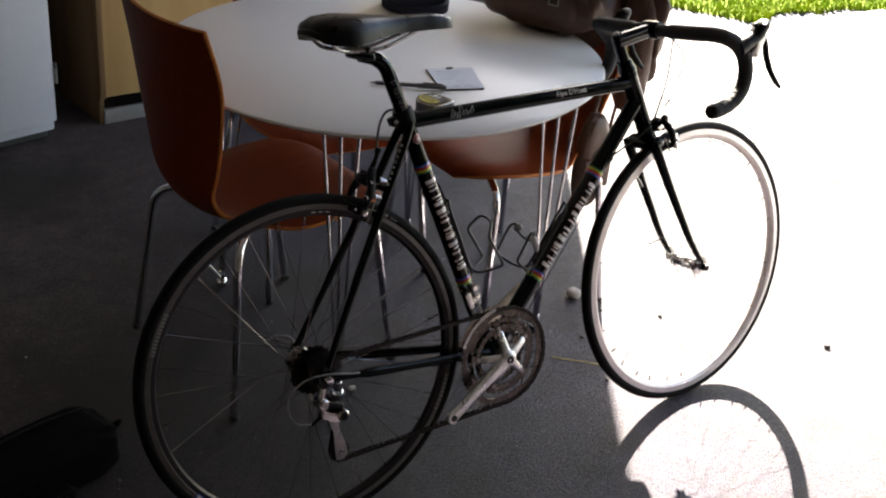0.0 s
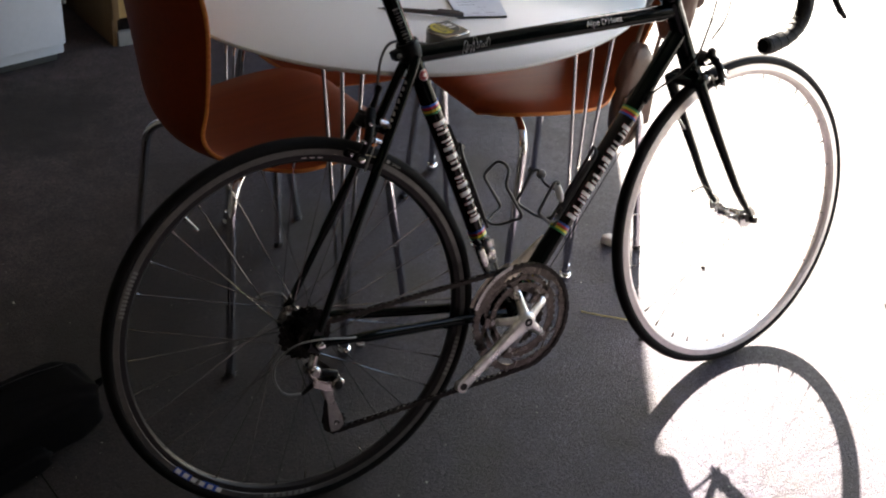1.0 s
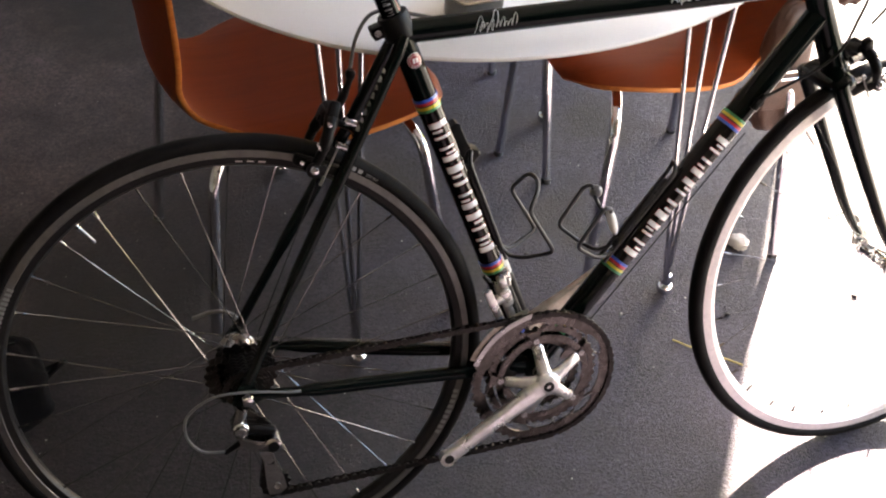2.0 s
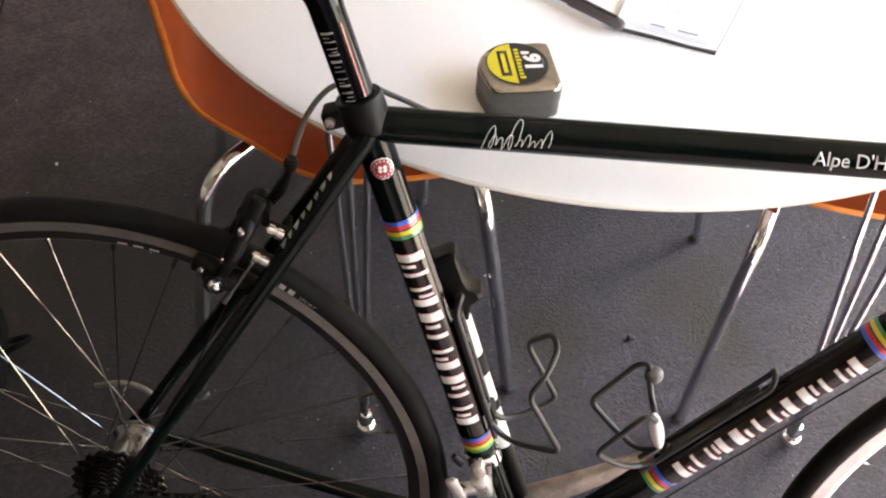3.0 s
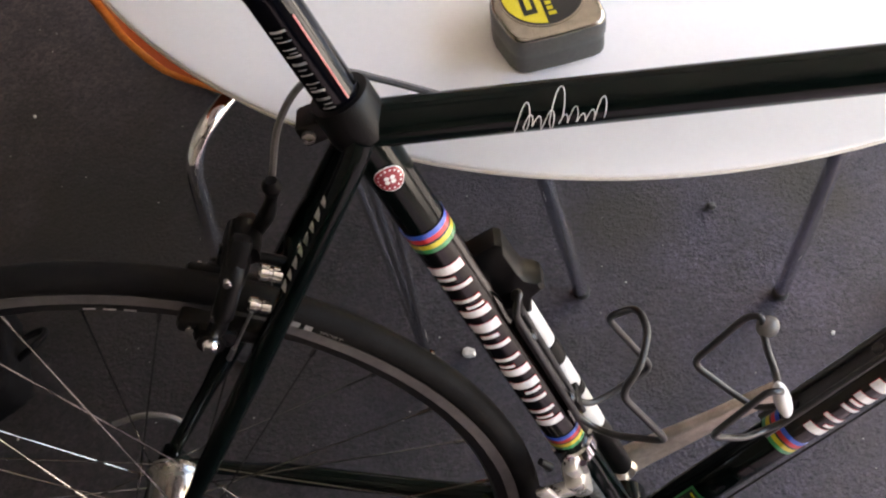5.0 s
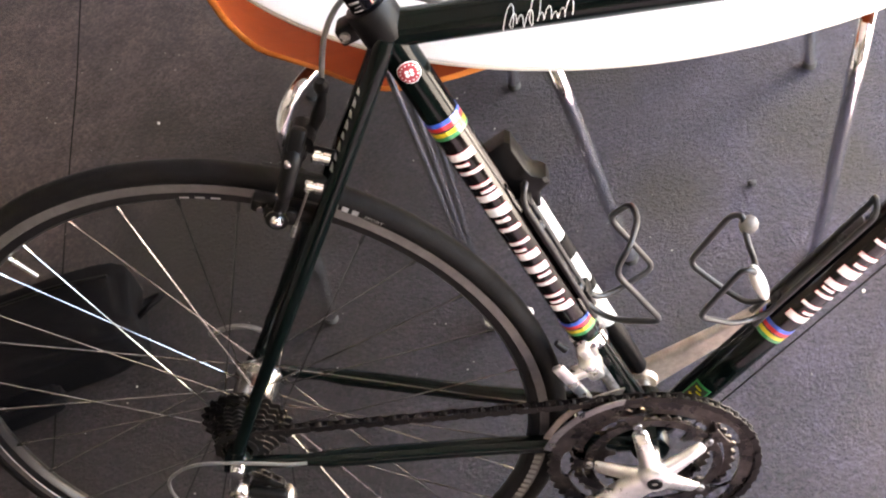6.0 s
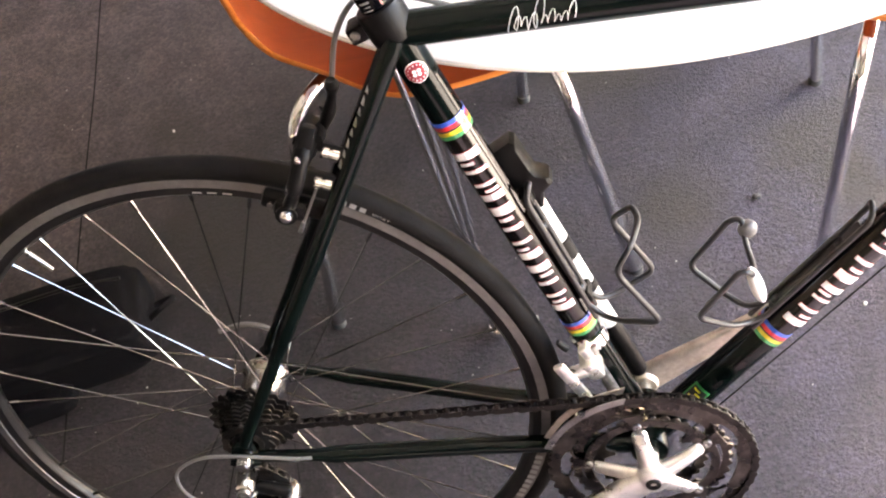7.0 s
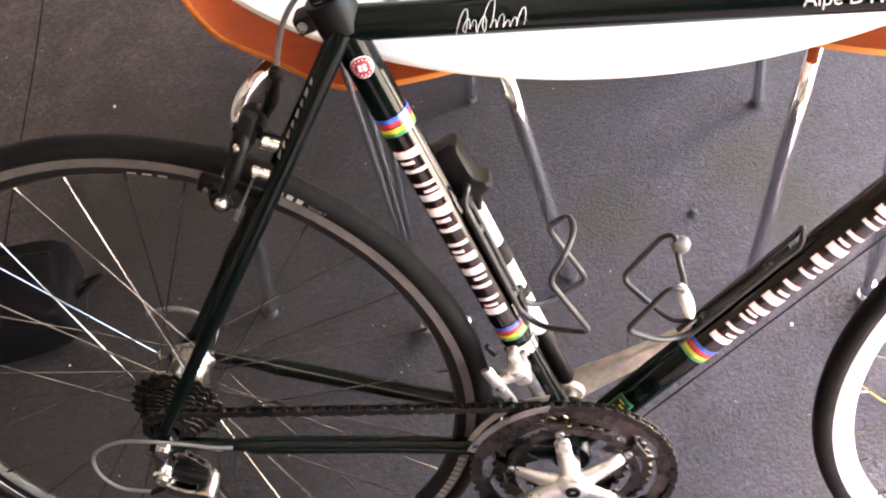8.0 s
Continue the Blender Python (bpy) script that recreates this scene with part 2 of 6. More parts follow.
    tone = n.new("ShaderNodeSeparateColor")
    l.new(v.outputs["Color"], tone.inputs[0])
    col = mix(col, ramp(tone.outputs[0], ((0.0, (0.5, 0.5, 0.5)), (1.0, (1.65, 1.6, 1.6)))), 0.75, "MULTIPLY")
    col = mix(col, ramp(noise_tex(13, 5.0, 0.65).outputs["Fac"], ((0.3, (0.62, 0.6, 0.58)), (0.7, (1.45, 1.45, 1.47)))), 0.8, "MULTIPLY")
    brown = n.new("ShaderNodeRGB")
    brown.outputs[0].default_value = (0.0128, 0.0085, 0.0055, 1)
    stain = ramp(noise_tex(4.5, 4.0, 0.55).outputs["Fac"], ((0.52, (0, 0, 0)), (0.7, (0.6, 0.6, 0.6))))
    col = mix(col, brown.outputs[0], stain)
    # spilt patches
    for cx, cy, r in ((0.72, 0.64, 0.075), (0.5, 0.55, 0.07), (0.76, 0.56, 0.05), (0.93, 0.97, 0.09), (0.4, 0.86, 0.1), (-0.2, 0.6, 0.16), (-0.1, 1.72, 0.2)):
        dist = n.new("ShaderNodeVectorMath")
        dist.operation = "DISTANCE"
        l.new(tc.outputs["Object"], dist.inputs[0])
        dist.inputs[1].default_value = (cx, cy, 0)
        edge = n.new("ShaderNodeMath")
        edge.operation = "MULTIPLY_ADD"
        l.new(noise_tex(16, 4.0).outputs["Fac"], edge.inputs[0])
        edge.inputs[1].default_value = r * 1.6
        l.new(dist.outputs["Value"], edge.inputs[2])
        f = n.new("ShaderNodeMapRange")
        f.inputs["From Min"].default_value, f.inputs["From Max"].default_value = r * 2.3, r * 1.3
        f.inputs["To Max"].default_value = 0.8
        l.new(edge.outputs[0], f.inputs["Value"])
        col = mix(col, brown.outputs[0], f.outputs[0])
    dark = ramp(noise_tex(28, 3.0, 0.5).outputs["Fac"], ((0.68, (0, 0, 0)), (0.77, (0.6, 0.6, 0.6))))
    tar = n.new("ShaderNodeRGB")
    tar.outputs[0].default_value = (0.006, 0.0053, 0.0053, 1)
    col = mix(col, tar.outputs[0], dark)
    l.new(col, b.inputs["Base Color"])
    b.inputs["Roughness"].default_value = 0.72
    b.inputs["Specular IOR Level"].default_value = 0.35
    add = n.new("ShaderNodeMath")
    add.operation = "MULTIPLY_ADD"
    l.new(v.outputs["Distance"], add.inputs[0])
    add.inputs[1].default_value = -0.35
    l.new(grains.outputs["Fac"], add.inputs[2])
    bp = n.new("ShaderNodeBump")
    bp.inputs["Strength"].default_value, bp.inputs["Distance"].default_value = 0.5, 0.0056
    worn = n.new("ShaderNodeMath")   # the brown west side is smoother
    worn.operation = "MULTIPLY_ADD"
    l.new(west_brown.outputs[0], worn.inputs[0])
    worn.inputs[1].default_value, worn.inputs[2].default_value = -0.5, 0.85
    l.new(worn.outputs[0], bp.inputs["Strength"])
    l.new(add.outputs[0], bp.inputs["Height"])
    l.new(bp.outputs[0], b.inputs["Normal"])
    return m


GROUND = ground_mat()
GRASS = mat("grass_blade", (0.13, 0.2, 0.008), 0.85, spec=0.05, blotch=(3, 0.6), color2=(0.22, 0.24, 0.012))
SOIL = mat("lawn_soil", (0.12, 0.16, 0.01), 0.9, spec=0.05, grain=(60, 0.5))


# ---- mesh helpers ----
class Geo:
    """Vertices and faces of one mesh."""

    def __init__(self):
        self.v, self.f = [], []

    def add(self, verts, faces):
        k = len(self.v)
        self.v += [tuple(p) for p in verts]
        self.f += [tuple(i + k for i in q) for q in faces]
        return self

    def tube(self, pts, rad, seg=10, closed=False, squash=None):
        pts = [Vector(p) for p in pts]
        n = len(pts)
        rads = rad if isinstance(rad, (list, tuple)) else [rad] * n
        side = None
        verts, faces = [], []
        for i, p in enumerate(pts):
            a, b = pts[(i - 1) % n] if (closed or i) else p, pts[(i + 1) % n] if (closed or i < n - 1) else p
            d = (b - a).normalized()
            if side is None:
                side = d.cross(Vector((0.13, 0.27, 0.95)))
                if side.length < 0.2:
                    side = d.cross(Vector((0.9, 0.3, 0.1)))
            side = (side - d * side.dot(d)).normalized()
            up = d.cross(side)
            for k in range(seg):
                w = math.tau * k / seg
                verts.append(p + (side * math.cos(w) + up * math.sin(w)) * rads[i])
        m = n if closed else n - 1
        for i in range(m):
            j = (i + 1) % n
            for k in range(seg):
                q = (k + 1) % seg
                faces.append((i * seg + k, i * seg + q, j * seg + q, j * seg + k))
        if not closed:
            faces.append(tuple(range(seg))[::-1])
            faces.append(tuple((n - 1) * seg + k for k in range(seg)))
        return self.add(verts, faces)

    def lathe(self, prof, at=(0, 0, 0), axis=(0, 1, 0), seg=32, loop=True, start=None):
        """prof: (radius, along axis); loop joins its ends into a ring."""
        ax = Vector(axis).normalized()
        u = (Vector(start) if start else ax.orthogonal()).normalized()
        w = ax.cross(u)
        verts, faces, n = [], [], len(prof)
        for s in range(seg):
            a = math.tau * s / seg
            e = u * math.cos(a) + w * math.sin(a)
            verts += [Vector(at) + e * r + ax * h for r, h in prof]
        for s in range(seg):
            t = (s + 1) % seg
            for i in range(n if loop else n - 1):
                j = (i + 1) % n
                faces.append((s * n + i, t * n + i, t * n + j, s * n + j))
        if not loop:
            faces.append(tuple(s * n for s in range(seg))[::-1])
            faces.append(tuple(s * n + n - 1 for s in range(seg)))
        return self.add(verts, faces)

    def ring(self, rin, rout, y0, y1, seg, at=(0, 0, 0)):
        """A flat ring in the xz plane, with radii as functions of the angle."""
        verts, faces = [], []
        for s in range(seg):
            a = math.tau * s / seg
            c, d = math.cos(a), math.sin(a)
            for r, y in ((rin(a), y0), (rout(a), y0), (rout(a), y1), (rin(a), y1)):
                verts.append((at[0] + c * r, at[1] + y, at[2] + d * r))
        for s in range(seg):
            t = (s + 1) % seg
            for i in range(4):
                j = (i + 1) % 4
                faces.append((s * 4 + i, s * 4 + j, t * 4 + j, t * 4 + i))
        return self.add(verts, faces)

    def box(self, c, size, m=None, bevel=0.0, seg=2):
        bm = bmesh.new()
        bmesh.ops.create_cube(bm, size=1.0)
        for q in bm.verts:
            q.co = Vector((q.co.x * size[0], q.co.y * size[1], q.co.z * size[2]))
        if bevel:
            bmesh.ops.bevel(bm, geom=bm.edges[:], offset=bevel, segments=seg, profile=0.5, affect="EDGES")
        m = m or Matrix.Identity(4)
        bm.verts.index_update()
        self.add([m @ (q.co + Vector(c)) if m else q.co + Vector(c) for q in bm.verts], [[q.index for q in f.verts] for f in bm.faces])
        bm.free()
        return self

    def ball(self, c, r, seg=16, squash=1.0):
        rows = seg // 2
        prof = [(max(1e-4, r * math.sin(math.pi * i / rows)), -r * squash * math.cos(math.pi * i / rows)) for i in range(rows + 1)]
        return self.lathe(prof, c, (0, 0, 1), seg, loop=False)

    def prism(self, poly, y0, y1):
        """A polygon in the xz plane, made thick along y."""
        n = len(poly)
        verts = [(p[0], y0, p[1]) for p in poly] + [(p[0], y1, p[1]) for p in poly]
        faces = [tuple(range(n))[::-1], tuple(range(n, 2 * n))] + [(i, (i + 1) % n, n + (i + 1) % n, n + i) for i in range(n)]
        return self.add(verts, faces)

    def mesh(self, name, material, smooth=40):
        me = bpy.data.meshes.new(name)
        me.from_pydata(self.v, [], self.f)
        bm = bmesh.new()
        bm.from_mesh(me)
        bmesh.ops.recalc_face_normals(bm, faces=bm.faces[:])
        bm.to_mesh(me)
        bm.free()
        me.materials.append(material)
        if smooth:
            me.shade_smooth()
            me.set_sharp_from_angle(angle=radians(smooth))
        return me


def part(name, geo, material, parent=None, label="", smooth=40):
    me = geo if isinstance(geo, bpy.types.Mesh) else geo.mesh(name, material, smooth)
    ob = new(name, me)
    ob.parent = parent
    if label:
        tagged(ob, label)
    return ob


def thing(name, label, category, group="", at=(0, 0, 0), kind=""):
    ob = new(name)
    ob.empty_display_size = 0.05
    ob.location = at
    return tagged(ob, label, category, group, kind)


def solid(name, geo, material, label, category="", kind="", group="", smooth=40):
    return tagged(part(name, geo, material, None, "", smooth), label, category, group, kind)


def smooth_path(pts, n=8):
    """Catmull-Rom through the points."""
    p = [Vector(q) for q in pts]
    p = [p[0] * 2 - p[1]] + p + [p[-1] * 2 - p[-2]]
    out = []
    for i in range(1, len(p) - 2):
        for k in range(n):
            t = k / n
            out.append(0.5 * (2 * p[i] + (p[i + 1] - p[i - 1]) * t + (2 * p[i - 1] - 5 * p[i] + 4 * p[i + 1] - p[i + 2]) * t * t + (3 * p[i] - p[i - 1] - 3 * p[i + 1] + p[i + 2]) * t ** 3))
    return out + [p[-2]]


def rounded_path(pts, r=0.01, n=5):
    """A polyline with its corners rounded."""
    p = [Vector(q) for q in pts]
    out = [p[0]]
    for a, b, c in zip(p, p[1:], p[2:]):
        d1, d2 = (a - b), (c - b)
        k = min(r, d1.length * 0.48, d2.length * 0.48)
        s, e = b + d1.normalized() * k, b + d2.normalized() * k
        out += [s.lerp(b, t).lerp(b.lerp(e, t), t) for t in [i / n for i in range(n + 1)]]
    return out + [p[-1]]


# ---- the large structure ----
def slab(name, lo, hi, material, label, category="wall", kind="structure"):
    lo, hi = Vector(lo), Vector(hi)
    g = Geo().box((0, 0, 0), hi - lo, None, 0.004, 1)
    ob = solid(name, g, material, label, category, kind)
    ob.location = (lo + hi) / 2
    return ob


def make_ground():
    verts, faces = [], []
    edge = [-400, -60, -12] + [-6 + 0.5 * i for i in range(25)] + [12, 60, 400]
    k = len(edge)
    for y in edge:
        for x in edge:
            verts.append((x, y, 0.0))
    for j in range(k - 1):
        for i in range(k - 1):
            faces.append((j * k + i, j * k + i + 1, (j + 1) * k + i + 1, (j + 1) * k + i))
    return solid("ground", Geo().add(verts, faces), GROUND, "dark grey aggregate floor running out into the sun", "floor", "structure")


make_ground()
WX, WN = 2.24, 2.62   # the open east side; the north wall
slab("wall_north", (-3.2, WN, 0), (WX + 0.2, WN + 0.15, 3.1), WALLM, "plain painted wall behind the cabinets")
slab("wall_west", (-3.35, -4.5, 0), (-3.2, WN + 0.15, 3.1), WALLM, "plain painted garage side wall")
slab("wall_south", (-3.2, -4.65, 0), (WX + 0.2, -4.5, 3.1), WALLM, "plain painted garage end wall")
slab("wall_east", (WX, 2.4, 0), (WX + 0.2, WN, 3.1), WALLM, "unseen wall pier beside the wide garage opening")
SILL = -1.2   # south end of the opening
# unseen pier, placed to keep sky light off the south-west floor
slab("wall_east_pier", (WX, -4.5, 0), (WX + 0.2, SILL, 3.1), WALLM, "unseen wall pier beside the wide garage opening")
slab("track_bracket", (WX + 0.1, 2.22, 2.34), (WX + 0.2, 2.4, 2.6), WALLM, "bracket at the top corner of the garage opening")
slab("lintel", (WX, SILL, 2.6), (WX + 0.2, 2.4, 3.1), WALLM, "painted lintel over the wide garage opening")
slab("ceiling", (-3.35, -4.65, 3.1), (WX + 0.2, WN + 0.15, 3.25), CEILM, "plain painted garage ceiling", "ceiling")

slab("driveway", (WX + 0.2, -9.0, -0.1), (14.0, 2.2, 0.006), CONCRETE, "pale sunlit concrete driveway outside the opening", "driveway")


def make_lawn():
    rng = random.Random(5)
    g = Geo()
    xs = [3.45 + 0.15 * i for i in range(60)]
    near = [2.28 + 0.05 * math.sin(x * 5) + 0.03 * math.sin(x * 13) + (max(0, 3.72 - x) * 1.6) for x in xs]
    verts = [(x, y, 0.004) for x, y in zip(xs, near)] + [(x, y + 7, 0.02) for x, y in zip(xs, near)]
    n = len(xs)
    g.add(verts, [(i, i + 1, n + i + 1, n + i) for i in range(n - 1)])
    solid("lawn", g, SOIL, "strip of lawn beyond the pale paving", "lawn", "structure")
    b = Geo()
    for _ in range(16000):
        x = rng.uniform(3.45, 7.5)
        e = 2.28 + 0.05 * math.sin(x * 5) + 0.03 * math.sin(x * 13) + max(0, 3.72 - x) * 1.6
        y = e + rng.random() ** 1.4 * 2.2 - 0.03
        h, a, w = rng.uniform(0.025, 0.06), rng.uniform(0, 6.3), rng.uniform(0.004, 0.008)
        c, s, l = math.cos(a), math.sin(a), rng.uniform(0.01, 0.05)
        b.add([(x - s * w, y + c * w, 0), (x + s * w, y - c * w, 0), (x + c * l * 0.4 + s * w * 0.7, y + s * l * 0.4 - c * w * 0.7, h * 0.6), (x + c * l * 0.4 - s * w * 0.7, y + s * l * 0.4 + c * w * 0.7, h * 0.6), (x + c * l, y + s * l, h)], [(0, 1, 2, 3), (3, 2, 4)])
    solid("grass", b, GRASS, "bright sunlit green grass along the paving", "grass", "stuff", smooth=0)


make_lawn()


# ---- cabinets against the north wall ----
def white_cabinet():
    root = thing("storage_cabinet", "white enamelled cabinet with a hinged door", "cabinet", at=(-0.283, 1.948, 0))
    root.rotation_euler.z = radians(14)
    w, d, h = 0.92, 0.45, 1.75
    part("body", Geo().box((-w / 2 + 0.40, d / 2, h / 2 + 0.02), (w, d - 0.02, h - 0.02), None, 0.008), WHITECAB, root)
    for i, x0 in enumerate((0.40 - w, 0.40 - w / 2)):
        door = part("door", Geo().box((x0 + w / 4, -0.004, h / 2 + 0.035), (w / 2 - 0.008, 0.02, h - 0.07), None, 0.006), WHITECAB, root)
        if i == 1:
            for z in (0.2, 1.5):
                part("hinge", Geo().tube([(0.402, -0.012, z), (0.402, -0.012, z + 0.07)], 0.007, 10), STEEL, door, "small steel hinge")
        else:
            part("handle", Geo().tube(rounded_path([(x0 + w / 2 - 0.05, -0.014, 0.9), (x0 + w / 2 - 0.05, -0.045, 0.9), (x0 + w / 2 - 0.05, -0.045, 1.02), (x0 + w / 2 - 0.05, -0.014, 1.02)], 0.012), 0.005, 8), STEEL, door, "steel pull handle")
    part("plinth", Geo().box((-w / 2 + 0.40, d / 2 + 0.01, 0.012), (w - 0.03, d - 0.05, 0.022), None, 0.003), RUBBERFOOT, root, "dark recessed plinth")
    return root


def ply_cabinet():
    root = thing("plywood_cabinet", "yellow plywood cupboard with a dark side", "cabinet", at=(0.275, 2.1, 0))
    root.rotation_euler.z = radians(6)
    w, d, h = 1.25, 0.42, 1.0
    part("front_panel", Geo().box((w / 2 + 0.008, 0.009, h / 2 + 0.05), (w, 0.018, h - 0.1), None, 0.002), PLY, root)
    part("side_panel", Geo().box((0.009, d / 2 + 0.02, h / 2), (0.018, d, h), None, 0.002), PLYDARK, root, "dark brown side panel")
    part("side_panel", Geo().box((w + 0.02, d / 2 + 0.02, h / 2), (0.018, d, h), None, 0.002), PLYDARK, root)
    part("top", Geo().box((w / 2 + 0.01, d / 2 + 0.01, h + 0.011), (w + 0.04, d + 0.03, 0.022), None, 0.003), PLY, root)
    part("edge_strip", Geo().box((0.004, -0.006, h / 2 + 0.05), (0.022, 0.012, h - 0.1), None, 0.002), PLYDARK, root, "worn brown corner strip")
    part("plinth", Geo().box((w / 2 + 0.01, 0.02, 0.025), (w - 0.01, 0.02, 0.05), None, 0.002), WALLM, root, "grey plinth board")
    return root


white_cabinet()
ply_cabinet()


# ---- the round table ----
TZ = 0.7176


def make_table():
    root = thing("round_table", "white round laminate table on chrome rod legs", "table", at=(0.4894, 0.6401, 0))
    n = 160

    def outline(grow):
        o, rot = [], radians(22.1)
        for i in range(n):
            a = math.tau * i / n
            c, s = math.cos(a), math.sin(a)
            e = 2 / 2.092
            x, y = (0.5298 + grow) * math.copysign(abs(c) ** e, c), (0.4945 + grow) * math.copysign(abs(s) ** e, s)
            o.append((x * math.cos(rot) - y * math.sin(rot), x * math.sin(rot) + y * math.cos(rot)))
        return o

    def stack(rings):
        g = Geo()
        verts = [(x, y, z) for grow, z in rings for x, y in outline(grow)]
        faces = [(r * n + i, r * n + (i + 1) % n, (r + 1) * n + (i + 1) % n, (r + 1) * n + i) for r in range(len(rings) - 1) for i in range(n)]
        faces += [tuple(range(n))[::-1], tuple((len(rings) - 1) * n + i for i in range(n))]
        return g.add(verts, faces)

    top = part("tabletop", stack([(-0.034, TZ - 0.0165), (-0.018, TZ - 0.012), (-0.0075, TZ - 0.0062), (-0.0045, TZ - 0.0036), (-0.0045, TZ - 0.0012), (-0.006, TZ)]), TABLETOP, root)
    part("edge_band", stack([(-0.0135, TZ - 0.0112), (-0.0055, TZ - 0.0066), (-0.0032, TZ - 0.0048), (-0.0035, TZ - 0.0034)]), EDGE, top, "pale rounded edge band")
    c = root.location
    legs = [((0.2325, 0.348), [(0.176, 0.369), (0.203, 0.342), (0.232, 0.315)]),
            ((0.838, 0.385), [(0.766, 0.396), (0.778, 0.348), (0.788, 0.298)]),
            ((0.2, 0.928), [(0.235, 0.99), (0.25, 0.95), (0.262, 0.9)]),
            ((0.817, 0.985), [(0.74, 0.97), (0.76, 0.93), (0.79, 0.89)])]
    for foot, tops in legs:
        fx, fy = foot[0] - c.x, foot[1] - c.y
        leg = part("leg", Geo().lathe([(0.0085, 0.022), (0.0105, 0.03), (0.0105, 0.04), (0.008, 0.048), (0.003, 0.05)], (fx, fy, 0), (0, 0, 1), 16, loop=False), CHROME, root, "chrome leg of three thin rods")
        part("ball_foot", Geo().ball((fx, fy, 0.0165), 0.0165, 20), CHROME, leg, "polished chrome ball foot")
        for i, (tx, ty) in enumerate(tops):
            dx, dy = tx - c.x - fx, ty - c.y - fy
            s = Vector((dx, dy, 0)).normalized() * 0.001
            b = (fx + dx * 0.06, fy + dy * 0.06, 0.04)
            part("rod", Geo().tube([b, (fx + dx, fy + dy, 0.697)], 0.0042, 10), CHROME, leg)
        mx = [sum(t[k] for t in tops) / 3 - c[k] for k in (0, 1)]
        part("mounting_plate", Geo().box((mx[0], mx[1], 0.6935), (0.11, 0.11, 0.005), None, 0.001), STEEL, leg, "steel mounting plate")
    return root


make_table()


# ---- chairs ----
def make_chair(label, front_knee, front_foot, front_side):
    """A moulded one-piece shell on four bent chrome tubes. Local x is ahead, the origin is on the floor between the feet."""
    root = thing("shell_chair", label, "chair", "chairs round the table")
    prof = smooth_path([(0.215, 0, 0.407), (0.197, 0, 0.428), (0.15, 0, 0.437), (0.05, 0, 0.432), (-0.06, 0, 0.424), (-0.14, 0, 0.424), (-0.207, 0, 0.442), (-0.2345, 0, 0.49), (-0.239, 0, 0.56), (-0.2465, 0, 0.65), (-0.258, 0, 0.76), (-0.282, 0, 0.868)], 4)
    half = smooth_path([(0.1, 0, 0), (0.158, 0, 0), (0.198, 0, 0), (0.2155, 0, 0), (0.2065, 0, 0), (0.154, 0, 0), (0.127, 0, 0), (0.12, 0, 0), (0.143, 0, 0), (0.166, 0, 0), (0.182, 0, 0), (0.168, 0, 0)], 4)
    nv, nu = len(prof), 20
    rows_top, rows_bot = [], []
    for i, (p, h) in enumerate(zip(prof, half)):
        a, b = prof[max(0, i - 1)], prof[min(nv - 1, i + 1)]
        d = (b - a).normalized()
        nrm = Vector((d.z, 0, -d.x))          # towards the sitter: up on the seat, ahead on the back
        if nrm.z < -0.2 or (abs(nrm.z) < 0.2 and nrm.x < 0):
            nrm = -nrm
        k = i / (nv - 1)
        dish = 0.012 + 0.018 * min(1, max(0, (k - 0.44) / 0.12))
        seat = min(1, max(0, (0.52 - k) / 0.2))   # 1 on the seat, 0 on the back
        row_t, row_b = [], []
        for j in range(nu + 1):
            u = -1 + 2 * j / nu
            bend = dish * (u * u - 0.3) * h.x / 0.2
            roll = 0.01 * (u * u) * (1 - abs(k - 0.2) * 2) - 0.012 * max(0, abs(u) - 0.75) / 0.25
            bend += (roll - bend) * seat * seat * (3 - 2 * seat)
            q = p + Vector((0, u * h.x, 0)) + nrm * bend
            row_t.append(q + nrm * 0.0045)
            row_b.append(q - nrm * 0.0045)
        rows_top.append(row_t)
        rows_bot.append(row_b)
    g, e = Geo(), Geo()
    w = nu + 1
    for rows in (rows_top, rows_bot):
        g.add([q for r in rows for q in r], [(i * w + j, i * w + j + 1, (i + 1) * w + j + 1, (i + 1) * w + j) for i in range(nv - 1) for j in range(nu)])
    loop = [(0, j) for j in range(nu + 1)] + [(i, nu) for i in range(1, nv)] + [(nv - 1, j) for j in range(nu - 1, -1, -1)] + [(i, 0) for i in range(nv - 2, 0, -1)]
    m = len(loop)
    verts = []
    for i, j in loop:
        t, b = rows_top[i][j], rows_bot[i][j]
        c = (t + b) / 2
        inner = rows_top[min(max(i, 1), nv - 2)][min(max(j, 1), nu - 1)]
        o = (c - inner)
        o = o - (t - b).normalized() * o.dot((t - b).normalized())
        o = o.normalized() * 0.0018 if o.length > 1e-6 else Vector()
        verts += [t, t * 0.8 + b * 0.2 + o, t * 0.2 + b * 0.8 + o, b]
    faces = [(a * 4 + s, a * 4 + s + 1, ((a + 1) % m) * 4 + s + 1, ((a + 1) % m) * 4 + s) for a in range(m) for s in range(3)]
    shell = part("shell", g, SHELL, root, "", 60)
    part("shell_edge", e.add(verts, faces), SHELLEDGE, shell, "paler rounded plywood edge", 70)
    for f, s in ((1, -1), (1, 1), (-1, -1), (-1, 1)):
        knee, foot = (front_knee, front_foot) if f > 0 else (0.198, 0.236)
        ky, fy = (0.216, front_side) if f > 0 else (0.18, 0.226)
        path = [(f * 0.075, s * 0.02, 0.405), (f * 0.115, s * 0.1, 0.405), (f * knee, s * ky, 0.397), (f * foot, s * fy, 0.0)]
        leg = part("leg", Geo().tube(rounded_path(path, 0.07, 8), 0.0095, 14), CHROME, root, "bent chrome tube leg")
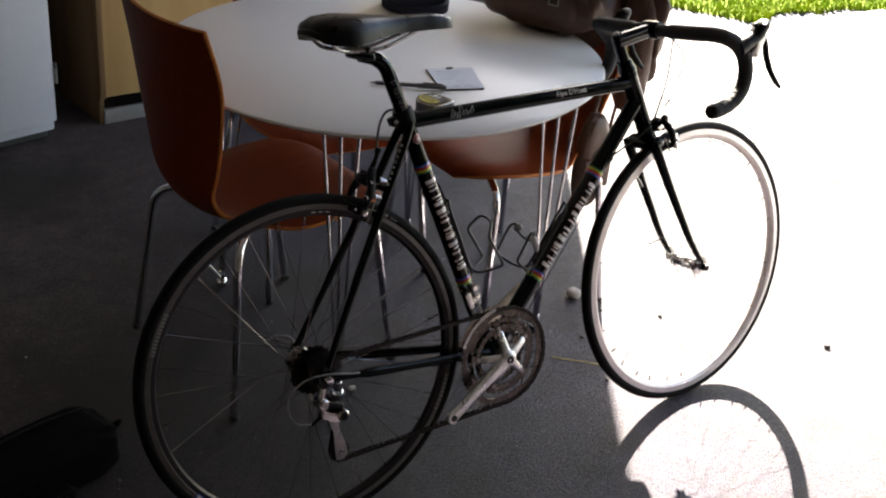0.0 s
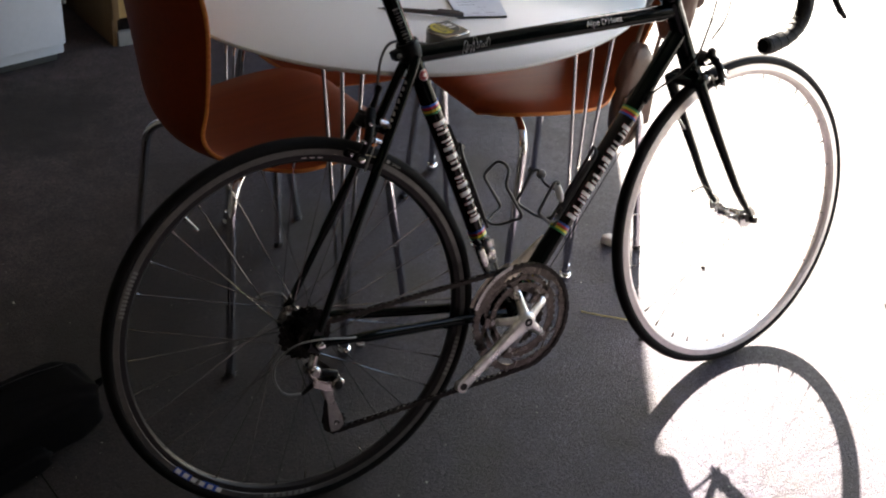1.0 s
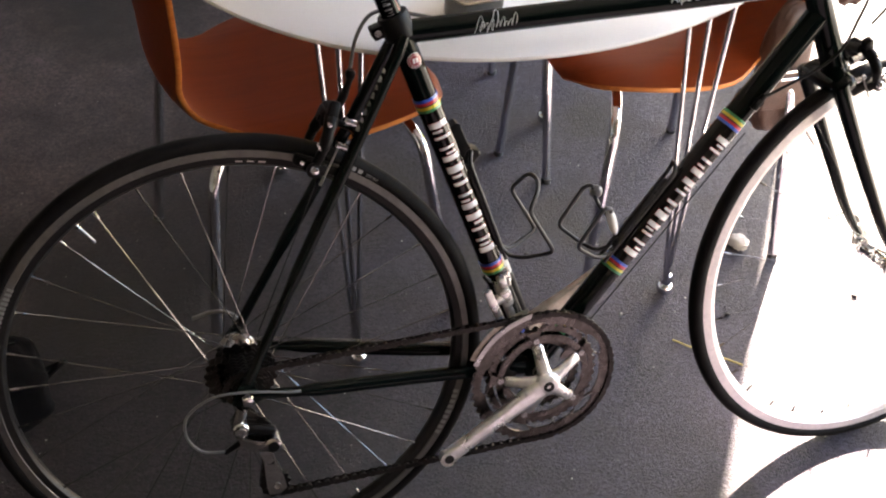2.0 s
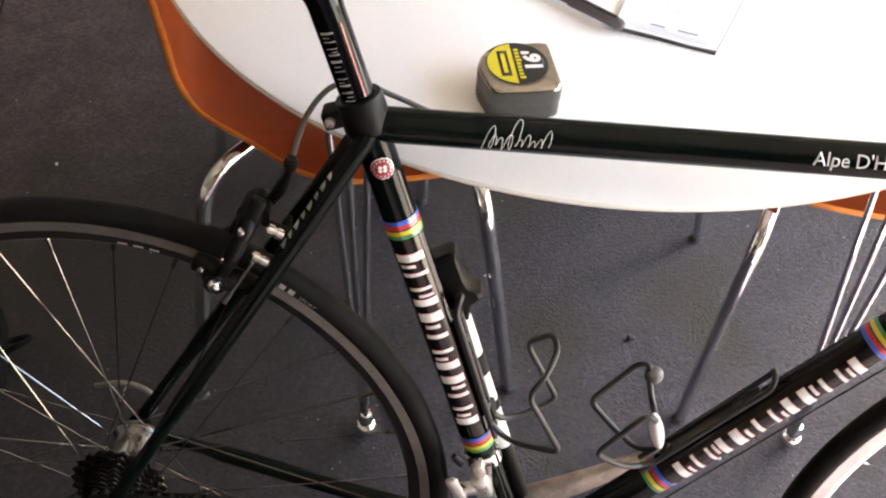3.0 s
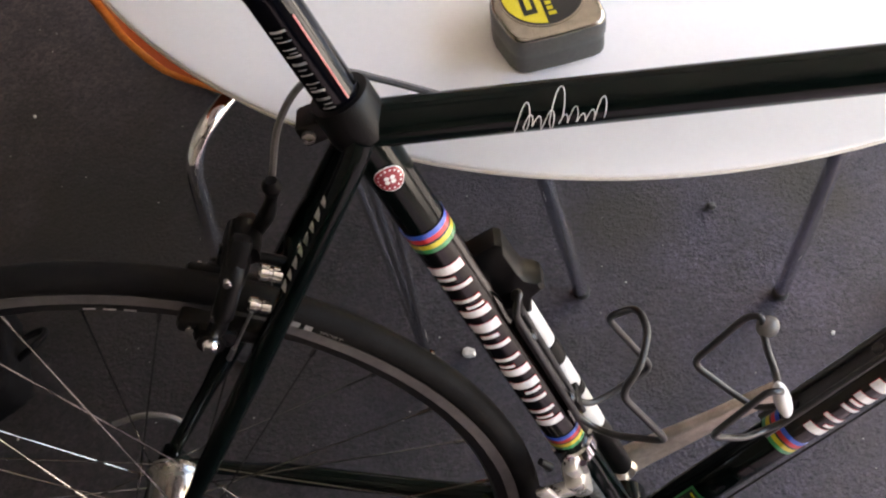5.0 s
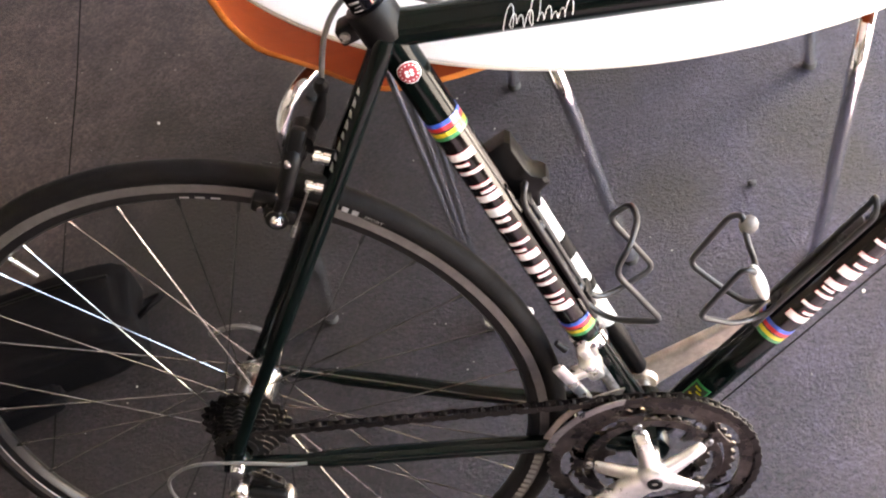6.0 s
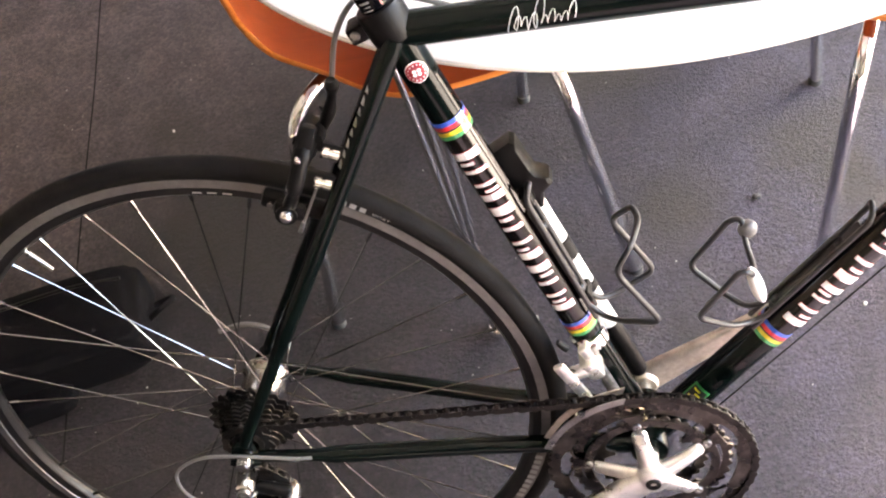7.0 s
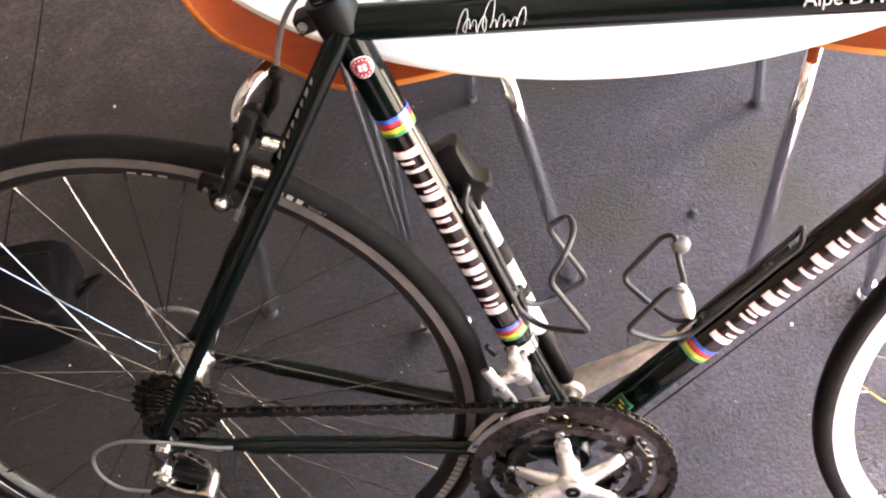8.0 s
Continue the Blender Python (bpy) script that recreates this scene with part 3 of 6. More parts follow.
        part("rubber_foot", Geo().lathe([(0.009, 0.0), (0.0102, 0.001), (0.0104, 0.01), (0.0098, 0.012)], (f * foot, s * (fy - 0.0002), 0), (0, 0, 1), 14, loop=False), RUBBERFOOT, leg)
    part("mount", Geo().lathe([(0.02, 0.392), (0.085, 0.398), (0.09, 0.41), (0.085, 0.42)], (0, 0, 0), (0, 0, 1), 24, loop=False), BLACK, root, "black round mount under the seat")
    return root


chair = make_chair("brown veneered moulded shell chair with chrome legs", 0.137, 0.206, 0.232)
chair.location, chair.rotation_euler.z = (0.199, 0.6415, 0), radians(7.4)
second = make_chair("brown veneered moulded shell chair with a leather jacket over it", 0.16, 0.18, 0.238)
second.location, second.rotation_euler.z = (0.858, 0.652, 0), radians(181)
third = copy_thing(chair, pose(0.525, 0.99, 0, 0, 0, -94))
tagged(third, "brown veneered moulded shell chair pushed under the table")


# ---- the bicycle: local x ahead, y towards its left side, z up the frame's plane; it leans on the table ----
LEAN = 12.9
bike = thing("road_bicycle", "dark green steel road bicycle without pedals, leaning on the table", "bicycle")
bike.rotation_euler.x = radians(-LEAN)
BB = Vector((0.422, 0, 0.265))
AXLE, FAXLE = Vector((0.007, 0, 0.335)), Vector((1.001, 0, 0.335))
ST = Vector((-0.328, 0, 0.945))        # up the seat tube
SP = Vector((0.945, 0, 0.328))         # ahead of it
DT = Vector((0.656, 0, 0.755))         # up the down tube
DP = Vector((-0.755, 0, 0.656))        # above it
HT = Vector((-0.376, 0, 0.927))        # up the head tube
SIDE = Vector((0, -1, 0))              # the drive side
HB = Vector((0.866, 0, 0.658))
HTOP = HB + HT * 0.155
DB = BB + Vector((0.0068, 0, -0.0059))   # foot of the down tube
DT = (BB + DT * 0.622 - DB).normalized()
DP = Vector((-DT.z, 0, DT.x))


def on(base, d, p, s, a, q):
    return base + d * s + p * a + Vector((0, q, 0))


def wrap_flat(tris2d, faces, at, d, r, lift=0.0004, turn=0.0):
    """Flat artwork (along, across) laid round a tube of radius r."""
    d = d.normalized()
    t = SIDE.cross(d)
    out = []
    for a, b in tris2d:
        w = b / r + turn
        out.append(at + d * a + (SIDE * math.cos(w) + t * math.sin(w)) * (r + lift))
    return out, faces


def bar2d(x0, y0, x1, y1, n=6, slant=0.0):
    """A bar as a grid, so that it can follow a tube."""
    pts = [(x0 + (x1 - x0) * i + slant * j / n, y0 + (y1 - y0) * j / n) for j in range(n + 1) for i in (0, 1)]
    return pts, [(2 * j, 2 * j + 1, 2 * j + 3, 2 * j + 2) for j in range(n)]


def lettering_bars(widths, height, gap, bold=1.0):
    """A brand name as plain shapes: for each sign a broad bar and one or two thin bars of uneven height."""
    x, out = 0.0, []
    for i, w in enumerate(widths):
        h = height / 2 * (1.08 if i == 0 else 0.96)
        a, b = (0.02, 0.7) if i % 2 == 0 else (0.6, 0.1)
        out.append((x + w * a, -h, x + w * (a + 0.26 * bold), h))
        out.append((x + w * b, -h * 0.9, x + w * (b + 0.12 * bold), h * 0.9))
        out.append((x + w * 0.4, -h * (0.85, 0.3, 0.7)[i % 3], x + w * (0.4 + 0.1 * bold), h * (0.2, 0.85, 0.5)[i % 3]))
        x += w + gap
    return out, x - gap


def decal_bars(name, rects, at, d, r, material, parent, label, lift=0.0005, turn=0.0, scale=1.0):
    g = Geo()
    for x0, y0, x1, y1 in rects:
        g.add(*wrap_flat(*bar2d(x0, y0 * scale, x1, y1 * scale), at, d, r, lift, turn))
    return part(name, g, material, parent, label, 0)


def written(text, size, material, name, parent, place, label="", bold=0.0, shear=0.0):
    """Letters of the built-in font as a thin mesh; place maps (along, across) to a point."""
    cu = bpy.data.curves.new("t", "FONT")
    cu.body, cu.size, cu.resolution_u, cu.offset, cu.shear = text, size, 3, bold, shear
    ob = bpy.data.objects.new("t", cu)
    scene.collection.objects.link(ob)
    me = bpy.data.meshes.new_from_object(ob.evaluated_get(bpy.context.evaluated_depsgraph_get()))
    bpy.data.objects.remove(ob)
    bpy.data.curves.remove(cu)
    for v in me.vertices:
        v.co = place(v.co.x, v.co.y)
    me.materials.clear()
    me.materials.append(material)
    me.name = name
    return part(name, me, material, parent, label)


def sleeve(at, d, r, a0, a1, seg=24):
    return Geo().lathe([(r, a0), (r + 0.0004, a0), (r + 0.0004, a1), (r, a1)], at, d, seg)


def stripes(parent, base, d, s, r, flip=1):
    for i, (m, w) in enumerate(((BLUE, 0.0042), (RED, 0.0042), (LABELK, 0.0018), (YELLOW, 0.0042), (GREEN, 0.0038))):
        k = sum((0.0042, 0.0042, 0.0018, 0.0042, 0.0038)[:i])
        a, b = s - flip * (k - 0.009), s - flip * (k + w - 0.009)
        part("stripe", sleeve(base, d, r + 0.0003, min(a, b), max(a, b)), m, parent)


def make_frame():
    g = Geo().tube([BB + ST * 0.0, BB + ST * 0.548], 0.0153, 28)
    st = part("seat_tube", g, FRAME, bike)
    tt_a, tt_b = Vector((0.25, 0, 0.7725)), Vector((0.818, 0, 0.779))
    tt = part("top_tube", Geo().tube([tt_a, tt_b], 0.0148, 28), FRAME, bike)
    dt = part("down_tube", Geo().tube([DB, DB + DT * 0.62], 0.0172, 28), FRAME, bike)
    ht = part("head_tube", Geo().lathe([(0.0185, 0), (0.0195, 0.004), (0.0182, 0.01), (0.0178, 0.08), (0.0182, 0.145), (0.0195, 0.151), (0.0185, 0.155)], HB, HT, 28, loop=False), FRAME, bike)
    part("headset_cup", Geo().lathe([(0.012, -0.016), (0.019, -0.014), (0.0205, -0.006), (0.019, 0.0), (0.012, 0.0)], HB, HT, 28), POSTBLACK, ht)
    part("headset_cup", Geo().lathe([(0.012, 0.155), (0.0195, 0.156), (0.0205, 0.163), (0.017, 0.172), (0.0165, 0.182), (0.012, 0.184)], HB, HT, 28), POSTBLACK, ht)
    part("bottom_bracket_shell", Geo().lathe([(0.006, -0.036), (0.019, -0.036), (0.0205, -0.033), (0.0205, 0.033), (0.019, 0.036), (0.006, 0.036)], BB, (0, 1, 0), 28, loop=False), FRAME, bike)
    for s in (-1, 1):
        stay = [Vector((0.2475, s * 0.013, 0.772)), Vector((0.232, s * 0.019, 0.742)), Vector((0.17, s * 0.029, 0.631)), Vector((0.09, s * 0.046, 0.493)), Vector((0.012, s * 0.0645, 0.355))]
        stay_ob = part("seat_stay", Geo().tube(smooth_path(stay, 5), [0.0085] * 6 + [0.0083] * 10 + [0.0066] * 5, 16), FRAME, bike)
        if s < 0:
            d = (stay[3] - stay[1]).normalized()
            nrm = Vector((d.z, 0, -d.x))
            g = Geo()
            for i in range(8):
                c = stay[1].lerp(stay[2], 0.1 + 0.085 * i) + nrm * 0.0088
                a = 0.0044 if i % 2 else 0.0032
                side = Vector((0, -1, 0))
                g.add([c - d * a + side * 0.002, c + d * a + side * 0.002, c + d * a * 0.6 + side * 0.0072 - nrm * 0.0026, c - d * a * 0.6 + side * 0.0058 - nrm * 0.0016], [(0, 1, 2, 3)])
            part("stay_lettering", g, WORN, stay_ob, "row of small pale marks", 0)
        chain_stay = [Vector((0.012, s * 0.0635, 0.333)), Vector((0.1, s * 0.055, 0.318)), Vector((0.25, s * 0.036, 0.293)), Vector((0.35, s * 0.028, 0.277)), Vector((0.405, s * 0.024, 0.268))]
        part("chain_stay", Geo().tube(smooth_path(chain_stay, 5), [0.0068] * 5 + [0.0095] * 10 + [0.0112] * 6, 16), FRAME, bike)
        part("dropout", Geo().prism([(-0.012, 0.325), (0.008, 0.318), (0.026, 0.326), (0.02, 0.342), (0.016, 0.362), (0.006, 0.362), (-0.004, 0.348)], s * 0.0645 - 0.003, s * 0.0645 + 0.003), FRAME, bike)
    part("brake_bridge", Geo().tube([(0.183, -0.026, 0.656), (0.183, 0.026, 0.656)], 0.007, 14), FRAME, bike)
    part("chain_stay_bridge", Geo().tube([(0.345, -0.03, 0.281), (0.345, 0.03, 0.281)], 0.006, 12), FRAME, bike)
    # clamp collar with its bolt
    collar = part("seat_clamp", Geo().lathe([(0.0154, 0.532), (0.019, 0.533), (0.0196, 0.538), (0.0196, 0.56), (0.0185, 0.563), (0.0138, 0.563)], BB, ST, 28), BLACK, bike, "black clamp collar")
    c = BB + ST * 0.55 - SP * 0.024
    part("clamp_ear", Geo().box((0, 0, 0), (0.017, 0.022, 0.016), Matrix.Translation(c) @ Euler((0, radians(-19), 0)).to_matrix().to_4x4(), 0.003), BLACK, collar)
    part("clamp_bolt", Geo().lathe([(0.0022, 0.0), (0.0022, 0.002), (0.004, 0.002), (0.0042, -0.0015)][::-1], c + Vector((-0.002, -0.0125, 0)), (0, -1, 0), 14, loop=False), STEEL, collar, "small steel bolt")
    # painted panels, stripes and lettering
    part("black_panel", sleeve(BB, ST, 0.0154, 0.19, 0.43), PANEL, st, "black lettering panel")
    part("black_panel", sleeve(DB, DT, 0.0173, 0.19, 0.44), PANEL, dt, "black lettering panel")
    stripes(st, BB, ST, 0.44, 0.0155)
    stripes(st, BB, ST, 0.179, 0.0155)
    stripes(dt, DB, DT, 0.441, 0.0174, -1)
    stripes(dt, DB, DT, 0.186, 0.0174, 1)
    rects, length = lettering_bars([0.03, 0.027, 0.037, 0.031, 0.033, 0.03], 0.0225, 0.0045)
    for nm, mtl, grow, lift in (("brand_outline", RED, 0.0004, 0.0007), ("brand_lettering", WHITE, 0.0, 0.001)):
        rr = [(a - grow, b - grow, c2 + grow, d2 + grow) for a, b, c2, d2 in rects]
        for k in range(0, len(rr), 3):
            decal_bars(nm, rr[k:k + 3], BB + ST * (0.31 + length / 2), -ST, 0.0155, mtl, st, "pale brand mark drawn as plain bars", lift)
            decal_bars(nm, rr[k:k + 3], DB + DT * (0.315 - length / 2), DT, 0.0174, mtl, dt, "pale brand mark drawn as plain bars", lift)
    # round sticker
    at = BB + ST * 0.502
    for k, (r0, m) in enumerate(((0.0095, WHITE), (0.009, DARKRED), (0.0052, DARKRED))):
        n, rings = 28, 5
        pts = [(0, 0)]
        for j in range(1, rings + 1):
            pts += [(r0 * j / rings * (1 + (0.05 if (k == 0 and j == rings and i % 2) else 0)) * math.cos(math.tau * i / n), r0 * j / rings * math.sin(math.tau * i / n)) for i in range(n)]
        tris = [(0, 1 + i, 1 + (i + 1) % n) for i in range(n)] + [(1 + (j - 1) * n + i, 1 + j * n + i, 1 + j * n + (i + 1) % n, 1 + (j - 1) * n + (i + 1) % n) for j in range(1, rings) for i in range(n)]
        g = Geo().add(*wrap_flat(pts, tris, at, -ST, 0.0155, 0.0006 + 0.0003 * k, 0.2))
        part("round_sticker" if k == 0 else "sticker_print", g, m, st, "round red and white sticker" if k == 0 else "", 0)
    g = Geo()
    for a in range(14):
        w = math.tau * a / 14
        cx, cy = 0.0069 * math.cos(w), 0.0069 * math.sin(w)
        pts = [(cx + 0.0008 * math.cos(w + i * 1.57), cy + 0.0008 * math.sin(w + i * 1.57)) for i in range(4)]
        g.add(*wrap_flat(pts, [(0, 1, 2, 3)], at, -ST, 0.0155, 0.0012, 0.2))
    part("sticker_print", g, WHITE, st, "", 0)
    g = Geo()
    for a in range(4):
        cx, cy = 0.0022 * math.cos(a * math.pi / 2 + 0.6), 0.0026 * math.sin(a * math.pi / 2 + 0.6)
        pts = [(cx + 0.0016 * math.cos(i * 0.785), cy + 0.0016 * math.sin(i * 0.785)) for i in range(8)]
        g.add(*wrap_flat(pts, [tuple(range(8))], at, -ST, 0.0155, 0.0016, 0.2))
    part("sticker_print", g, WHITE, st, "", 0)
    # scrawl on the top tube, as a plain looping line
    at = Vector((0.335, 0, 0.7735))
    loops = []
    tall = (0.95, 0.36, 0.3, 0.7, 1.0, 0.28, 0.45, 0.25, 0.33, 0.62)
    for i in range(len(tall) * 10):
        h, w = tall[i // 10], math.tau * i / 10
        loops.append((0.0062 * i / 10 - 0.0026 * math.sin(w) * h + 0.0036 * h * (1 - math.cos(w)), 0.0095 * h * (1 - math.cos(w)) - (0.0112 if i // 10 in (0, 3) else 0.0058)))
    d, g = Vector((1, 0, 0.01144)), Geo()
    line = smooth_path([(a, b, 0) for a, b in loops], 2)
    pts = []
    for p in line:
        w = (p.y * 1.25 - 0.002) / 0.0148 + 0.42
        pts.append(at + d * (p.x * 0.84 + 0.003) + (SIDE * math.cos(w) + Vector((0, 0, 1)) * math.sin(w)) * 0.0151)
    part("scrawl", g.tube(pts, 0.00024, 5), WHITE, tt, "thin white looping scrawl")
    written("Alpe D'Huez", 0.0155, WHITE, "model_lettering", tt, lambda a, b: Vector((0.599, 0, 0.77649)) + Vector((1, 0, 0.01144)) * a + (SIDE * math.cos((b + 0.0005) / 0.0148) + Vector((0, 0, 1)) * math.sin((b + 0.0005) / 0.0148)) * 0.0158, "small white serif lettering")
    # crest shapes by the bottom bracket
    decal_bars("crest", [(0.06, -0.01, 0.09, 0.009)], DB, DT, 0.0172, GREEN, dt, "small green crest", 0.0005, 0.6)
    decal_bars("crest_panel", [(0.0625, -0.0082, 0.0875, 0.0072)], DB, DT, 0.0172, LABELK, dt, "dark middle of the crest", 0.0008, 0.6)
    decal_bars("crest_print", [(0.066, -0.005, 0.0685, 0.003), (0.072, -0.003, 0.0745, 0.005), (0.0785, -0.005, 0.0805, 0.001), (0.083, -0.002, 0.085, 0.005)], DB, DT, 0.0172, YELLOW, dt, "", 0.0011, 0.6)
    decal_bars("crest", [(0.135, -0.006, 0.146, 0.006)], DB, DT, 0.0172, POSTBLACK, dt, "dull grey-blue crest", 0.0005, 0.3)
    decal_bars("steel_sticker", [(0.078, -0.004, 0.122, 0.009)], BB, ST, 0.0153, WORN, st, "worn silver sticker", 0.0005, 0.1)
    decal_bars("corner_sticker", [(0.052, -0.008, 0.068, 0.008)], BB, ST, 0.0153, BLUE, st, "", 0.0006, 0.1)
    decal_bars("corner_sticker", [(0.062, -0.003, 0.0675, 0.005)], BB, ST, 0.0153, RED, st, "", 0.0009, 0.1)
    part("gear_cable", Geo().tube([DB + DT * 0.03 - DP * 0.026 + SIDE * 0.008, DB + DT * 0.44 - DP * 0.026 + SIDE * 0.008], 0.0009, 6), BLACK, dt)
    for s in (-1, 1):
        part("cable_stop", Geo().tube([DB + DT * 0.47 + Vector((0, s * 0.022, 0)), DB + DT * 0.495 + Vector((0, s * 0.022, 0))], [0.006, 0.0045], 12).tube([DB + DT * 0.482 + Vector((0, s * 0.01, 0)), DB + DT * 0.482 + Vector((0, s * 0.026, 0))], 0.0055, 12), BLACK, dt, "black cable stop")


make_frame()


def make_wheel(name, centre, label, left, right, well, thin, yaw, phase):
    k = 0.308 if well is RIMDARK else 0.3045   # foot of the brake track
    prof = [(0.3168, -0.0098), (0.3168, -0.0085), (0.313, -0.007), (0.313, 0.007), (0.3168, 0.0085), (0.3168, 0.0098), (k, 0.0104), (k - 0.001, 0.009), (k - 0.001, -0.009), (k, -0.0104)]
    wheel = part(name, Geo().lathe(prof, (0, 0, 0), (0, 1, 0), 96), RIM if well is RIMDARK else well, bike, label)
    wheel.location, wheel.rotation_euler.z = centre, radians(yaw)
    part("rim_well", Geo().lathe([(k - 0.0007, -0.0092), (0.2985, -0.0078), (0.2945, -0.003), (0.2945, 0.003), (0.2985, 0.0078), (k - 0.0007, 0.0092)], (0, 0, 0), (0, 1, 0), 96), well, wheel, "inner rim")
    tp = [(0.3236 + 0.0114 * math.cos(a), 0.0116 * math.sin(a)) for a in [radians(-138 + 276 * i / 18) for i in range(19)]]
    tyre = part("tyre", Geo().lathe(tp, (0, 0, 0), (0, 1, 0), 128), RUBBER, wheel, "black worn road tyre")
    g = Geo()
    for i in range(140):
        a = math.tau * i / 140
        for s in (-1, 1):
            pts = []
            for k in range(4):
                w, b = radians(s * (22 + 14 * k)), a + 0.011 * k
                r = 0.3236 + 0.01145 * math.cos(w)
                pts.append((r * math.cos(b), 0.01165 * math.sin(w), r * math.sin(b)))
            q = [(p[0] * math.cos(0.006) - p[2] * math.sin(0.006), p[1], p[0] * math.sin(0.006) + p[2] * math.cos(0.006)) for p in pts]
            g.add(pts + q, [(k, k + 1, k + 5, k + 4) for k in range(3)])
    part("tread", g, RUBBER, tyre, "shallow slanted tread marks", 0)
    big = 0.031 if well is RIMDARK else 0.02
    hub = [(0.008, -left - 0.012), (0.008, -left - 0.004), (big, -left - 0.003), (big + 0.0005, -left + 0.002), (big - 0.004, -left + 0.007), (big - 0.0055, 0.004), (big - 0.008, right - 0.01), (big - 0.0035, right - 0.002), (big - 0.0045, right + 0.003), (0.008, right + 0.004), (0.008, right + 0.012)]
    part("hub", Geo().lathe(hub, (0, 0, 0), (0, 1, 0), 40, loop=False), HUBM if well is RIMDARK else CHROME, wheel, "polished alloy hub")
    for k in range(4):
        side = -1 if k % 2 == 0 else 1
        cross = 1 if k < 2 else -1
        fy = -left if side < 0 else right
        base = radians({0: 0, 1: 11.25, 2: 22.5, 3: 33.75}[k])
        a0 = base + cross * radians(72 if side < 0 else 52)
        fr = big - 0.0025 if side < 0 else big - 0.0075
        p0 = Vector((fr * math.cos(a0), fy + 0.0012 * cross, fr * math.sin(a0)))
        p1 = Vector((0.2955 * math.cos(base), side * 0.002, 0.2955 * math.sin(base)))
        dd = (p1 - p0).normalized()
        me = Geo().tube([p0, p1 - dd * 0.013], thin, 7).tube([p1 - dd * 0.014, p1 - dd * 0.012, p1], [0.0012, 0.0018, 0.0018], 7).mesh("spoke", SPOKE)
        for i in range(8):
            sp = part("spoke", me, SPOKE, wheel)
            sp.rotation_euler.y = math.tau * i / 8 - radians(phase)
    part("valve", Geo().tube([(0.296 * math.cos(2.2), 0, 0.296 * math.sin(2.2)), (0.262 * math.cos(2.2), 0, 0.262 * math.sin(2.2))], [0.0032, 0.0022], 10), STEEL, wheel)
    return wheel, tyre


def rim_marks(name, wheel, r0, r1, y, a0, a1, m, label, cuts):
    g = Geo()
    for i in range(cuts):
        b0 = radians(a0 + (a1 - a0) * (i + 0.08) / cuts)
        b1 = radians(a0 + (a1 - a0) * (i + 0.7) / cuts)
        g.add([(r * math.cos(b), y, r * math.sin(b)) for r, b in ((r0, b0), (r0, b1), (r1, b1), (r1, b0))], [(0, 1, 2, 3)])
    part(name, g, m, wheel, label, 0)


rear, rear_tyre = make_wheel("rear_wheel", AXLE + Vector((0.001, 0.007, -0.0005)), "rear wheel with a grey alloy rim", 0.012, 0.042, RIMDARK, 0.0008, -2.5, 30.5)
front, front_tyre = make_wheel("front_wheel", FAXLE + Vector((-0.001, -0.004, -0.0013)), "front wheel with an alloy rim coloured as in sunlight", 0.035, 0.035, RIMSUNPALE, 0.0004, 2.4, 32.5)
rim_marks("rim_sticker", rear, 0.3048, 0.316, -0.0112, 217, 238, BLUE, "blue rim sticker", 2)
rim_marks("rim_lettering", rear, 0.3065, 0.3145, -0.0114, 218, 237, WHITE, "pale marks on the blue sticker", 6)
rim_marks("rim_lettering", rear, 0.307, 0.314, -0.0113, 251, 268, TYREINK, "row of pale marks on the rim", 8)
rim_marks("rim_lettering", rear, 0.306, 0.314, -0.0113, 329, 344, TYREINK, "row of pale marks on the rim", 9)
rim_marks("rim_lettering", rear, 0.306, 0.314, -0.0113, 147, 162, TYREINK, "row of pale marks on the rim", 12)
rim_marks("rim_lettering", rear, 0.3012, 0.3028, -0.0098, 78, 86, RIMSUNPALE, "worn pale dashes", 3)


def on_sidewall(centre_deg, size):
    def place(a, b):
        w = radians(centre_deg) - a / 0.3275
        r = 0.3192 + b * 0.95
        y = -math.sqrt(max(0, 1 - ((r - 0.3236) / 0.0114) ** 2)) * 0.0116 - 0.0004
        return Vector((r * math.cos(w), y, r * math.sin(w)))
    return place


written("SPORT", 0.0062, TYREINK, "tyre_lettering", rear_tyre, on_sidewall(54.9, 1), "small white tyre lettering")
rim_marks("tyre_marks", rear, 0.3192, 0.3245, -0.0119, 55.8, 60.9, TYREINK, "plain white marks on the tyre", 3)


# ---- drivetrain ----
def teeth(r, n, depth, phase=0.0):
    def f(a):
        k = (a * n / math.tau + phase) % 1.0
        return r + depth * (0.5 + 0.5 * math.cos(math.tau * k)) ** 0.7 - depth * 0.4
    return f


def make_cassette():
    cas = part("cassette", Geo().lathe([(0.017, -0.01), (0.017, -0.049), (0.012, -0.051), (0.012, -0.01)], AXLE, (0, 1, 0), 24), OILY, bike, "oily dark sprocket cassette")
    for i, n in enumerate((23, 21, 19, 17, 16, 15, 14, 13, 12)):
        r = n * 0.0127 / math.tau
        y = -0.0135 - 0.0041 * i
        part("sprocket", Geo().ring(lambda a: 0.0165, teeth(r, n, 0.0042, i * 0.3), y - 0.0009, y + 0.0009, n * 8, AXLE), OILY, cas, smooth=25)
    return cas


make_cassette()
RC = Vector((BB.x, 0, BB.z))
CRANK_D = Vector((-0.879, 0, -0.476))


